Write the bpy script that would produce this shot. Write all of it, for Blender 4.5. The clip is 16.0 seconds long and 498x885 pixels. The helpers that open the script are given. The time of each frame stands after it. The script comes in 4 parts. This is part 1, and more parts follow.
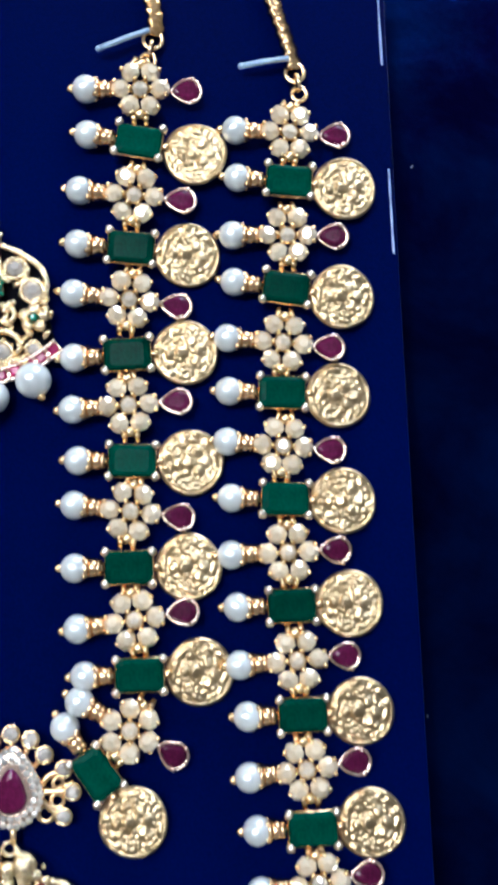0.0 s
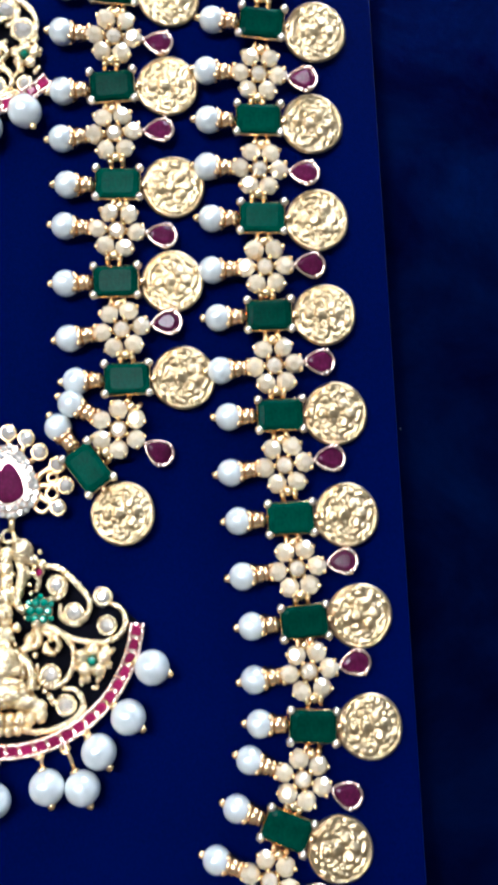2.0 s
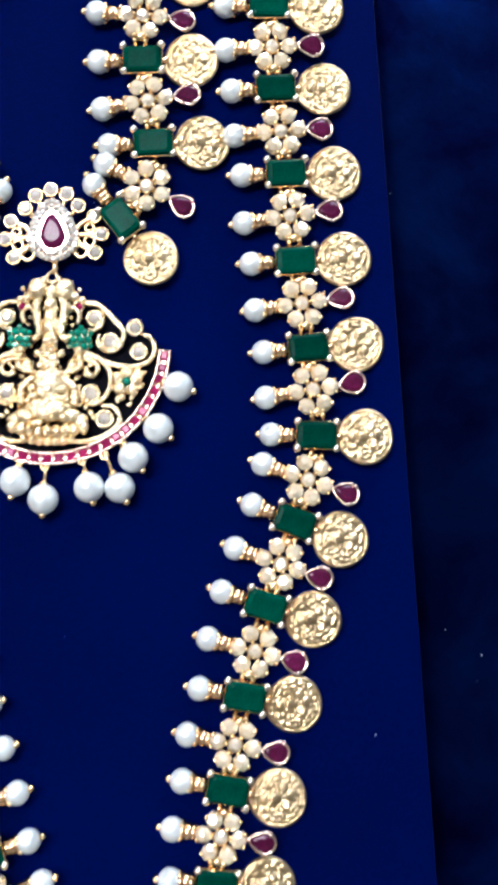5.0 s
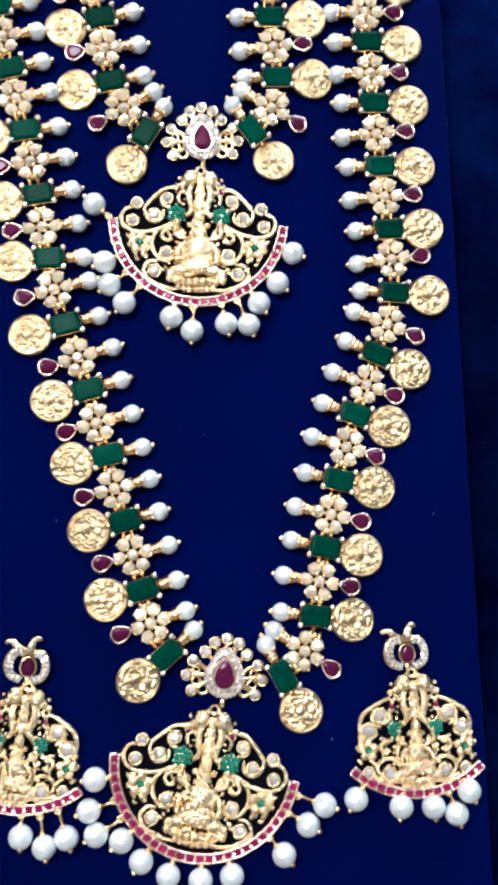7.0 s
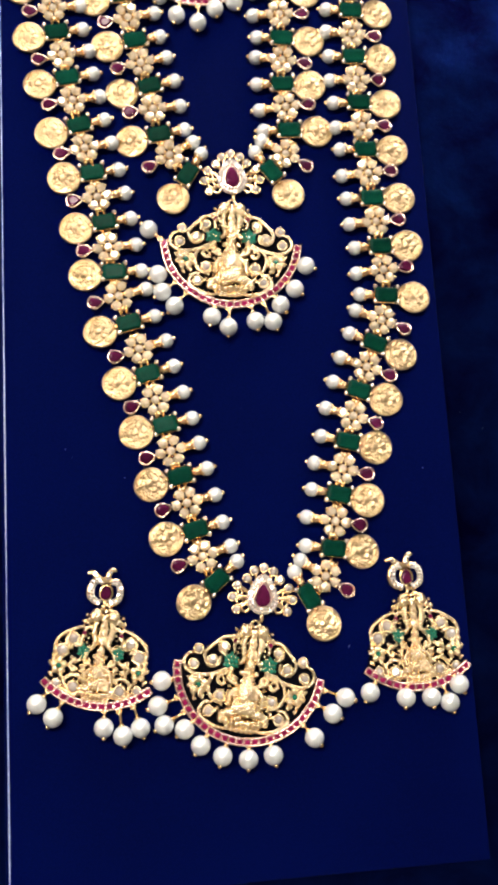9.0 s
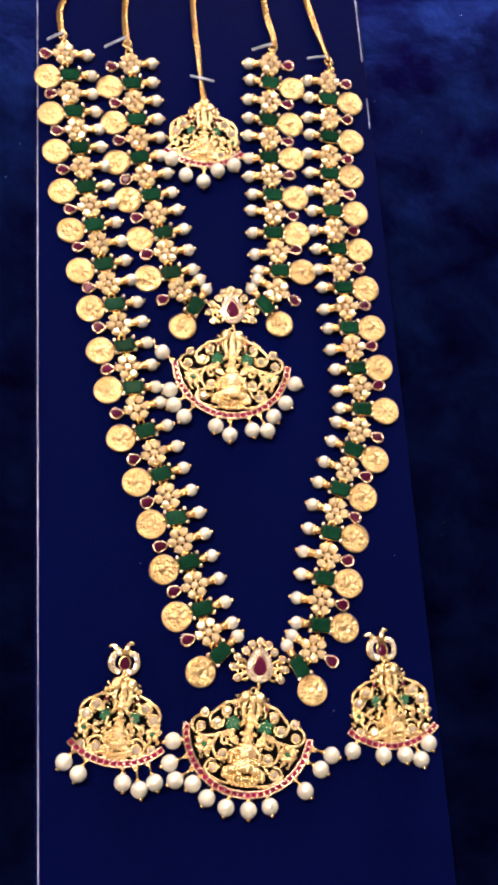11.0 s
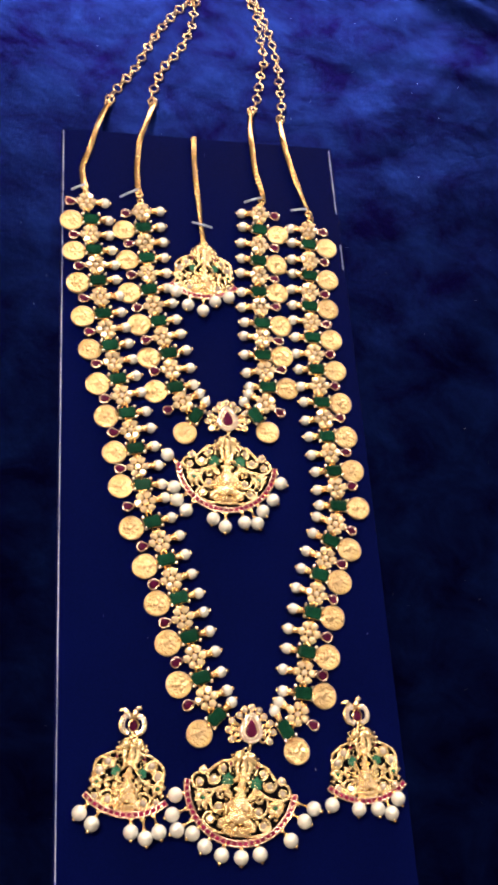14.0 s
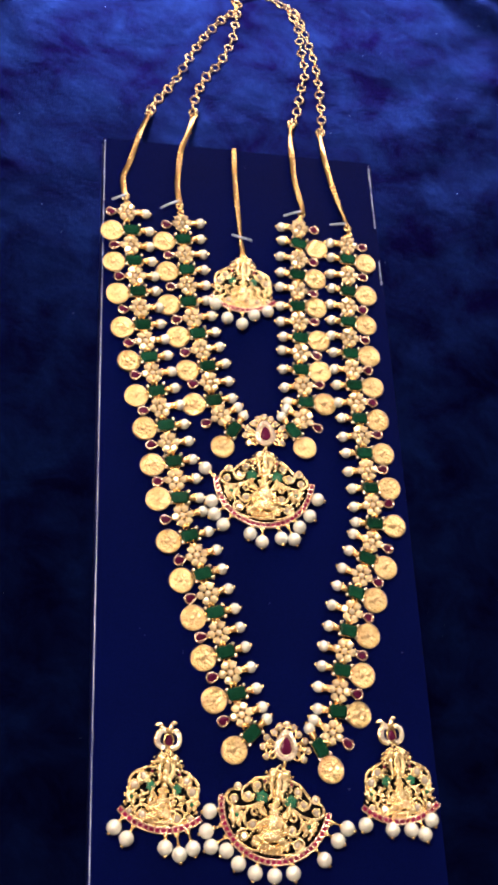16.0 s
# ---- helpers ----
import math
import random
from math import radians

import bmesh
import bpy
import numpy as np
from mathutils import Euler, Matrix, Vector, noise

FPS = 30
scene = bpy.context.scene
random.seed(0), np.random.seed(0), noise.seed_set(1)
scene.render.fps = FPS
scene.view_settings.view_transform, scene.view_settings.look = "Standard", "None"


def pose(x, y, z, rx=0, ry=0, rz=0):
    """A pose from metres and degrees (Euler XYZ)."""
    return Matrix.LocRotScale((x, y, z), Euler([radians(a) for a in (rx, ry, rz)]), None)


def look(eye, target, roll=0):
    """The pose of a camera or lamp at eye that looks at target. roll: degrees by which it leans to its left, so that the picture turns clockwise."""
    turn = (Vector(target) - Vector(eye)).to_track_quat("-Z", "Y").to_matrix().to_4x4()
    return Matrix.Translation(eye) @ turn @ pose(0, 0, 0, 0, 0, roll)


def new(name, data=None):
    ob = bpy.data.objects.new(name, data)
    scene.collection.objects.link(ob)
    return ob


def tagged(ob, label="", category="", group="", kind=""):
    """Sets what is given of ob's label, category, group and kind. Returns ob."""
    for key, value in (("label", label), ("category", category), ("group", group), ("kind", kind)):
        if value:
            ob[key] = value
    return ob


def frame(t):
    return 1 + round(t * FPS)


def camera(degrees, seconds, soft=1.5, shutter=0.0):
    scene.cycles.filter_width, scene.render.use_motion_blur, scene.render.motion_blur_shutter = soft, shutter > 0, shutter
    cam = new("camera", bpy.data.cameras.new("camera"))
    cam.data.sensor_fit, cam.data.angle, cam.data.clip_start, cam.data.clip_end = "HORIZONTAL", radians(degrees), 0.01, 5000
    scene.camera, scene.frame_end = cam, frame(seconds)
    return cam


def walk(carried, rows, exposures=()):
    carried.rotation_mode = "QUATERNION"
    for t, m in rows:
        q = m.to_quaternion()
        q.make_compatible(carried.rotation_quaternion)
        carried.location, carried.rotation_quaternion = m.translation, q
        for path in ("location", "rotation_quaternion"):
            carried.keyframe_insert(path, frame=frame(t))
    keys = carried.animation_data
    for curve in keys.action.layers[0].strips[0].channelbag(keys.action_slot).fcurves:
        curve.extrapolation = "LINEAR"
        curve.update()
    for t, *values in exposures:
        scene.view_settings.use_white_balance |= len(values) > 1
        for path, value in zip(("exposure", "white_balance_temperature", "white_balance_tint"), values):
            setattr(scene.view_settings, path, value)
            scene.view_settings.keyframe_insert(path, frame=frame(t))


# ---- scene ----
cam = camera(28.64, 16.0, soft=3.9, shutter=0.5)
# seconds, eye in metres, Euler angles in degrees
PATH = [
    (0, 0.033, 0.0386, 0.1694, 6.05, -2.68, -2.74),
    (0.5, 0.0341, 0.0215, 0.1751, 7.28, -3.06, -3.0),
    (1, 0.0352, 0.0094, 0.1774, 6.73, -1.93, -3.09),
    (1.5, 0.0339, -0.001, 0.1745, 5.74, -1.68, -2.9),
    (2, 0.0393, -0.0115, 0.1756, 5.31, -0.82, -3.34),
    (2.5, 0.0396, -0.0204, 0.1761, 4.53, -2.24, -3.74),
    (3, 0.0382, -0.0272, 0.1754, 4.06, -2.05, -3.87),
    (3.2, 0.0376, -0.0291, 0.1743, 3.67, -2.35, -4.04),
    (5.5, 0.0246, -0.0760, 0.2139, 5.10, -1.29, -3.66),
    (6, 0.0139, -0.0921, 0.2295, 5.79, -1.48, -2.82),
    (6.5, 0.0015, -0.1056, 0.2437, 5.55, -2.88, -2.29),
    (7, -0.0071, -0.1169, 0.2622, 6.73, -3.24, -2.41),
    (7.5, -0.0135, -0.1273, 0.2761, 7.71, -4.13, -2.89),
    (8, -0.0182, -0.1375, 0.2907, 8.06, -4.46, -3.46),
    (8.2, -0.0215, -0.1413, 0.2989, 8.45, -4.34, -3.57),
    (10.3, -0.0466, -0.1607, 0.3586, 13.9, -6.71, -4.4),
    (10.5, -0.0485, -0.1611, 0.3653, 14.59, -6.82, -4.28),
    (11.0, -0.0564, -0.1638, 0.379, 15.92, -7.66, -4.18),
    (11.5, -0.063, -0.1681, 0.3921, 17.59, -8.11, -4.18),
    (12.0, -0.0686, -0.1731, 0.4054, 19.7, -8.25, -4.32),
    (12.5, -0.0745, -0.1792, 0.4188, 21.54, -8.76, -4.29),
    (13.0, -0.0808, -0.1843, 0.4259, 22.43, -9.59, -4.27),
    (13.5, -0.0856, -0.1881, 0.4309, 22.52, -10.68, -4.44),
    (14.0, -0.0857, -0.1883, 0.4346, 22.43, -10.62, -4.36),
    (14.5, -0.091, -0.1857, 0.4352, 22.63, -10.54, -3.72),
    (15.0, -0.0981, -0.1827, 0.4391, 23.51, -10.82, -3.02),
    (15.5, -0.1016, -0.1814, 0.4369, 23.04, -11.09, -2.94),
    (16.0, -0.1009, -0.1811, 0.4334, 22.27, -10.81, -2.99),
]
EXPOSURES = [(0.0, -0.42, 5300, 8), (1.5, -0.26, 5350, 8), (3.0, -0.06, 5400, 9), (6.0, 0.0, 5600, 11), (8.2, -0.2, 5850, 12), (10.3, -0.17, 9000, 25), (16.0, -0.18, 9000, 23)]
walk(cam, [(t, pose(x, y, z, rx, ry, rz)) for t, x, y, z, rx, ry, rz in PATH], EXPOSURES)

# ---- world and light ----
world = bpy.data.worlds.new("daylight")
scene.world = world
world.use_nodes = True
sky = world.node_tree.nodes.new("ShaderNodeTexSky")
sky.sky_type, sky.sun_disc = "NISHITA", False
sky.sun_elevation, sky.sun_rotation = radians(40), radians(-60)
world.node_tree.links.new(sky.outputs[0], world.node_tree.nodes["Background"].inputs[0])
world.node_tree.nodes["Background"].inputs[1].default_value = 0.1


def area_lamp(name, eye, target, sx, sy, watts, colour):
    data = bpy.data.lights.new(name, "AREA")
    data.shape, data.size, data.size_y, data.energy, data.color = "RECTANGLE", sx, sy, watts, colour
    ob = new(name, data)
    ob.matrix_world = look(eye, target)
    return ob


area_lamp("window_daylight", (0.9, 2.42, 0.75), (0.2, 0, 0), 1.4, 1.1, 80, (0.88, 0.94, 1.0))

# radiance of the ceiling panels
PANEL_LIGHT = 32.0

# ---- materials ----
MM = 0.001


def material(name, colour, rough=0.5, metal=0.0, **more):
    """A Principled material: colour varied at two scales, roughness varied, fine relief; sizes in millimetres."""
    mat = bpy.data.materials.new(name)
    mat.use_nodes = True
    nt = mat.node_tree
    bsdf = nt.nodes["Principled BSDF"]
    n = nt.nodes.new
    link = nt.links.new
    coords = n("ShaderNodeTexCoord")
    fine, broad = n("ShaderNodeTexNoise"), n("ShaderNodeTexNoise")
    for tex, size in ((fine, more.get("grain", 0.6)), (broad, more.get("stain", 12.0))):
        tex.inputs["Scale"].default_value = 1000.0 / size
        tex.inputs["Detail"].default_value = 4.0
        link(coords.outputs["Object"], tex.inputs["Vector"])
    other = more.get("other", tuple(0.75 * c for c in colour))
    add = n("ShaderNodeMath")
    add.operation = "ADD"
    link(fine.outputs[0], add.inputs[0])
    link(broad.outputs[0], add.inputs[1])
    ramp = n("ShaderNodeMapRange")
    ramp.inputs["From Min"].default_value, ramp.inputs["From Max"].default_value = 0.75, 1.25
    link(add.outputs[0], ramp.inputs["Value"])
    mix = n("ShaderNodeMix")
    mix.data_type = "RGBA"
    mix.inputs[6].default_value, mix.inputs[7].default_value = (*other, 1), (*colour, 1)
    link(ramp.outputs[0], mix.inputs[0])
    tone = mix.outputs[2]
    if more.get("vary"):
        info, hsv, span = n("ShaderNodeObjectInfo"), n("ShaderNodeHueSaturation"), n("ShaderNodeMapRange")
        span.inputs["To Min"].default_value, span.inputs["To Max"].default_value = 1 - more["vary"], 1 + more["vary"]
        link(info.outputs["Random"], span.inputs["Value"])
        link(span.outputs[0], hsv.inputs["Value"])
        link(tone, hsv.inputs["Color"])
        tone = hsv.outputs[0]
    link(tone, bsdf.inputs["Base Color"])
    shine = n("ShaderNodeMapRange")
    shine.inputs["To Min"].default_value, shine.inputs["To Max"].default_value = rough * 0.75, min(1.0, rough * 1.25)
    link(broad.outputs[0], shine.inputs["Value"])
    link(shine.outputs[0], bsdf.inputs["Roughness"])
    if more.get("bump"):
        bump = n("ShaderNodeBump")
        bump.inputs["Strength"].default_value = more["bump"]
        bump.inputs["Distance"].default_value = more.get("depth", 0.15) * MM
        link(fine.outputs[0], bump.inputs["Height"])
        link(bump.outputs[0], bsdf.inputs["Normal"])
    bsdf.inputs["Metallic"].default_value = metal
    for key, value in more.get("set", {}).items():
        bsdf.inputs[key].default_value = value
    return mat


GOLD = material("polished_gold", (0.93, 0.71, 0.42), 0.22, 1.0, other=(0.78, 0.51, 0.25), bump=0.25, grain=0.5, depth=0.08)
CAP_GOLD = material("orange_gold", (0.97, 0.68, 0.40), 0.25, 1.0, other=(0.84, 0.53, 0.27), bump=0.3, grain=0.6, depth=0.1)
CAST_GOLD = material("cast_gold", (0.94, 0.78, 0.51), 0.26, 1.0, other=(0.78, 0.57, 0.31), bump=1.0, grain=1.0, depth=0.7)
COIN_GOLD = material("struck_gold", (0.74, 0.575, 0.35), 0.3, 1.0, other=(0.56, 0.40, 0.21), bump=0.8, grain=0.8, depth=0.16, vary=0.08)
CORD_GOLD = material("woven_gold", (0.95, 0.65, 0.34), 0.16, 1.0, other=(0.60, 0.33, 0.12), bump=0.5, grain=0.6, stain=9, depth=0.15)
STONE = material("champagne_stone", (0.99, 0.88, 0.68), 0.06, 0.45, other=(0.90, 0.71, 0.47), grain=1.2, vary=0.12, set={"IOR": 2.1, "Coat Weight": 0.8})
HEART = material("pale_champagne_stone", (0.98, 0.93, 0.84), 0.05, 0.45, other=(0.88, 0.76, 0.58), grain=1.0, vary=0.12, set={"IOR": 2.1, "Coat Weight": 0.8})
CLEAR = material("white_stone", (0.97, 0.92, 0.86), 0.05, 0.62, other=(0.80, 0.72, 0.62), grain=1.0, vary=0.12, set={"IOR": 2.1, "Coat Weight": 0.5})
EMERALD = material("emerald_glass", (0.0006, 0.046, 0.029), 0.2, 0.0, other=(0.0003, 0.026, 0.017), stain=6, vary=0.3, set={"IOR": 1.5, "Specular IOR Level": 0.02})
BRIGHT_EMERALD = material("small_emerald", (0.01, 0.24, 0.15), 0.1, 0.0, grain=1.0, set={"IOR": 1.7})
RUBY = material("ruby_glass", (0.095, 0.007, 0.044), 0.10, 0.0, other=(0.05, 0.003, 0.022), stain=4, vary=0.3, set={"IOR": 1.5, "Specular IOR Level": 0.22})
PINK_RUBY = material("channel_ruby", (0.32, 0.018, 0.085), 0.10, 0.0, other=(0.18, 0.008, 0.05), stain=3, vary=0.3, set={"IOR": 1.5, "Specular IOR Level": 0.25})
ROSE_GOLD = material("ruby_rim_gold", (0.95, 0.74, 0.62), 0.24, 1.0, other=(0.80, 0.55, 0.44), bump=0.2, grain=0.5, depth=0.05)
PEARL = material("pearl", (0.70, 0.735, 0.73), 0.2, 0.1, other=(0.58, 0.615, 0.615), grain=2.0, stain=5.0, bump=0.05, set={"Coat Weight": 1.0, "Coat Roughness": 0.13, "Coat IOR": 2.5})
BOARD = material("navy_flock", (0.00025, 0.0023, 0.044), 0.8, 0.0, other=(0.00018, 0.0014, 0.029), grain=0.5, stain=70, bump=0.3, depth=0.1, set={"Specular IOR Level": 0.05, "Specular Tint": (0.08, 0.2, 1.0, 1)})
PALE_EDGE = material("pale_board_edge", (0.34, 0.46, 0.82), 0.35, 0.0, other=(0.25, 0.34, 0.62), grain=4, stain=40)
LINT = material("lint", (0.30, 0.33, 0.42), 0.8, 0.0)
RIM = material("board_edge", (0.006, 0.012, 0.085), 0.35, 0.0, other=(0.002, 0.004, 0.04), grain=9, stain=45, set={"Specular IOR Level": 0.9})
PIN = material("plastic_pin", (0.42, 0.58, 0.80), 0.3, 0.0)
PALE_GOLD = material("pale_prong_gold", (0.98, 0.86, 0.72), 0.25, 1.0, grain=0.8)
# near-black colour that stands for the shade seen through the pierced gold
GAP_SHADE = material("painted_gap_shade", (0.0016, 0.0016, 0.0060), 0.7, 0.0, other=(0.0008, 0.0008, 0.0030), grain=1.5, set={"Specular IOR Level": 0.05})
WALL = material("wall_paint", (0.56, 0.54, 0.50), 0.8, 0.0, grain=30, stain=400)
CEIL = material("ceiling_paint", (0.62, 0.61, 0.59), 0.8, 0.0, grain=30, stain=400)
FLOOR = material("floor_tile", (0.32, 0.28, 0.24), 0.4, 0.0, grain=20, stain=300)
WOOD = material("table_wood", (0.20, 0.11, 0.06), 0.45, 0.0, grain=8, stain=90)
DIFFUSER = bpy.data.materials.new("lit_diffuser")
DIFFUSER.use_nodes = True
DIFFUSER.node_tree.nodes["Principled BSDF"].inputs["Emission Color"].default_value = (1.0, 0.94, 0.84, 1)
DIFFUSER.node_tree.nodes["Principled BSDF"].inputs["Emission Strength"].default_value = PANEL_LIGHT
WHITE = material("lamp_housing", (0.8, 0.8, 0.8), 0.5, 0.0, grain=10, stain=90)


def velvet():
    """Crushed royal-blue velvet: dark pile with a blue sheen, its nap patches partly painted into the colour."""
    mat = bpy.data.materials.new("royal_blue_velvet")
    mat.use_nodes = True
    nt = mat.node_tree
    bsdf, n, link = nt.nodes["Principled BSDF"], nt.nodes.new, nt.links.new
    coords = n("ShaderNodeTexCoord")
    nap, tuft, warp = n("ShaderNodeTexNoise"), n("ShaderNodeTexNoise"), n("ShaderNodeMapping")
    warp.inputs["Scale"].default_value = (0.9, 1.0, 1.0)
    warp.inputs["Rotation"].default_value = (0, 0, radians(35))
    link(coords.outputs["Object"], warp.inputs["Vector"])
    nap.inputs["Scale"].default_value, nap.inputs["Detail"].default_value, nap.inputs["Distortion"].default_value = 36, 9, 0.4
    swell = n("ShaderNodeTexNoise")
    swell.inputs["Scale"].default_value, swell.inputs["Detail"].default_value, swell.inputs["Roughness"].default_value = 26, 5, 0.55
    link(warp.outputs[0], swell.inputs["Vector"])
    tuft.inputs["Scale"].default_value, tuft.inputs["Detail"].default_value = 450, 3
    nap.inputs["Roughness"].default_value = 0.66
    link(warp.outputs[0], nap.inputs["Vector"])
    link(coords.outputs["Object"], tuft.inputs["Vector"])
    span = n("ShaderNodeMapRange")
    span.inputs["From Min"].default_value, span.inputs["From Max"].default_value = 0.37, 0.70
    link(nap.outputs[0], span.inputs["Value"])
    # base colour itself is mixed lighter where the nap would catch the light
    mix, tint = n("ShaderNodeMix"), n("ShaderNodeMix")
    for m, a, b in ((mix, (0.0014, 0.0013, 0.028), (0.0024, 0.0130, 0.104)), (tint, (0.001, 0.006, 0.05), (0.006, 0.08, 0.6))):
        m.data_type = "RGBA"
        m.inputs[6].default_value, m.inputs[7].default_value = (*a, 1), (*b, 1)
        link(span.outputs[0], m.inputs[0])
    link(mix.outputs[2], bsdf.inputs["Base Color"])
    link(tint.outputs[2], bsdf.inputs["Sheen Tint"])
    bsdf.inputs["Sheen Weight"].default_value, bsdf.inputs["Sheen Roughness"].default_value = 0.06, 0.3
    bsdf.inputs["Metallic"].default_value = 0.88
    bsdf.inputs["Specular Tint"].default_value = (0.03, 0.08, 0.6, 1)
    bsdf.inputs["Roughness"].default_value, bsdf.inputs["Specular IOR Level"].default_value = 0.34, 0.1
    both = n("ShaderNodeMath")
    both.operation = "MULTIPLY_ADD"
    both.inputs[1].default_value = 0.035
    link(tuft.outputs[0], both.inputs[0])
    link(swell.outputs[0], both.inputs[2])
    bump = n("ShaderNodeBump")
    bump.inputs["Strength"].default_value, bump.inputs["Distance"].default_value = 0.21, 0.010
    link(both.outputs[0], bump.inputs["Height"])
    # the pile leans towards the near edge of the table
    lean = n("ShaderNodeVectorMath")
    lean.operation = "ADD"
    lean.inputs[1].default_value = (-0.33, -0.44, 0.0)
    unit = n("ShaderNodeVectorMath")
    unit.operation = "NORMALIZE"
    link(bump.outputs[0], lean.inputs[0])
    link(lean.outputs[0], unit.inputs[0])
    link(unit.outputs[0], bsdf.inputs["Normal"])
    return mat


VELVET = velvet()

# ---- mesh helpers, in millimetres ----


def at(x, y, z=0.0, turn=0.0, tilt=0.0, lean=0.0):
    return pose(x * MM, y * MM, z * MM, tilt, lean, turn)


def mesh(name, bm, mat, smooth=True):
    bmesh.ops.recalc_face_normals(bm, faces=bm.faces)
    bmesh.ops.scale(bm, vec=(MM, MM, MM), verts=bm.verts)
    data = bpy.data.meshes.new(name)
    bm.to_mesh(data)
    bm.free()
    data.materials.append(mat)
    if smooth:
        data.shade_smooth()
    return data


def put(name, data, parent=None, m=None, label=""):
    ob = new(name, data)
    ob.parent = parent
    ob.matrix_basis = m if m is not None else Matrix()
    return tagged(ob, label)


def part(name, bm, mat, parent, label="", smooth=True):
    return put(name, mesh(name, bm, mat, smooth), parent, None, label)


def ball(bm, x, y, z, r, sx=1, sy=1, sz=1, seg=12, turn=0):
    m = Matrix.Translation((x, y, z)) @ Matrix.Rotation(radians(turn), 4, "Z") @ Matrix.Diagonal((sx, sy, sz, 1))
    bmesh.ops.create_uvsphere(bm, u_segments=seg, v_segments=max(6, seg * 2 // 3), radius=r, matrix=m)


def loft(bm, rings, closed=False, caps=True):
    """Joins rings of as many points each into a skin."""
    vs = [[bm.verts.new(p) for p in ring] for ring in rings]
    k = len(vs[0])
    for i in range(len(vs) if closed else len(vs) - 1):
        a, b = vs[i], vs[(i + 1) % len(vs)]
        for j in range(k):
            bm.faces.new((a[j], a[(j + 1) % k], b[(j + 1) % k], b[j]))
    if caps and not closed:
        bm.faces.new(vs[0][::-1])
        bm.faces.new(vs[-1])


def tube(bm, pts, r, n=6, flat=1.0, closed=False, taper=None):
    pts = [Vector(p) for p in pts]
    rings = []
    for i, p in enumerate(pts):
        a = pts[i - 1] if (i or closed) else p
        b = pts[(i + 1) % len(pts)] if (i < len(pts) - 1 or closed) else p
        t = (b - a).normalized()
        side = t.cross(Vector((0, 0, 1)))
        side = side.normalized() if side.length > 1e-4 else Vector((1, 0, 0))
        up = side.cross(t)
        k = r * (taper(i / (len(pts) - 1)) if taper else 1.0)
        rings.append([p + k * (math.cos(q) * side + flat * math.sin(q) * up) for q in (2 * math.pi * j / n for j in range(n))])
    loft(bm, rings, closed)


def ring(bm, x, y, z, R, r, seg=16, n=6, sx=1.0, sy=1.0, upright=None):
    pts = []
    for i in range(seg):
        q = 2 * math.pi * i / seg
        p = Vector((sx * R * math.cos(q), sy * R * math.sin(q), 0))
        if upright is not None:
            p = Matrix.Rotation(radians(upright), 3, "Z") @ Matrix.Rotation(radians(84), 3, "X") @ p
        pts.append(p + Vector((x, y, z)))
    tube(bm, pts, r, n, closed=True)


def spline(pts, step):
    """Even steps along a smooth line through the given places."""
    P = [Vector(p) for p in pts]
    P = [2 * P[0] - P[1]] + P + [2 * P[-1] - P[-2]]
    dense = []
    for i in range(1, len(P) - 2):
        a, b, c, d = P[i - 1:i + 3]
        for k in range(40):
            s = k / 40
            dense.append(0.5 * (2 * b + (c - a) * s + (2 * a - 5 * b + 4 * c - d) * s * s + (3 * b - a - 3 * c + d) * s ** 3))
    dense.append(P[-2])
    run = [0.0]
    for a, b in zip(dense, dense[1:]):
        run.append(run[-1] + (b - a).length)
    count = max(2, round(run[-1] / step) + 1)
    out, j = [], 0
    for i in range(count):
        want = run[-1] * i / (count - 1)
        while j < len(run) - 2 and run[j + 1] < want:
            j += 1
        out.append(dense[j].lerp(dense[j + 1], (want - run[j]) / max(1e-9, run[j + 1] - run[j])))
    return out


def box(bm, x0, x1, y0, y1, z0, z1, bevel=0.0):
    made = bmesh.ops.create_cube(bm, size=1, matrix=Matrix.Translation(((x0 + x1) / 2, (y0 + y1) / 2, (z0 + z1) / 2)) @ Matrix.Diagonal((x1 - x0, y1 - y0, z1 - z0, 1)))
    if bevel:
        edges = {e for v in made["verts"] for e in v.link_edges}
        bmesh.ops.bevel(bm, geom=list(edges), offset=bevel, segments=2, affect="EDGES")


def pear(w, h, k=24):
    """A drop outline, its tip towards +y, as wide as w and as high as h."""
    out = []
    for i in range(k):
        q = 2 * math.pi * i / k
        c, t = math.cos(q), math.sin(q)
        out.append((0.5 * w * c * (1 - 0.3 * max(0.0, t)), 0.5 * (w - h) + t * (0.5 * w if t < 0 else h - 0.5 * w)))
    return out


def gem(outline, low, girdle, top, table=0.62, foot=0.95):
    """A cut stone: girdle, slanted crown and flat table, from an outline."""
    bm = bmesh.new()
    k = lambda f, z: [(f * x, f * y, z) for x, y in outline]
    loft(bm, [k(foot, low), k(1.0, girdle), k((1 + table) / 2 + 0.06, girdle + 0.65 * (top - girdle)), k(table, top)])
    return bm


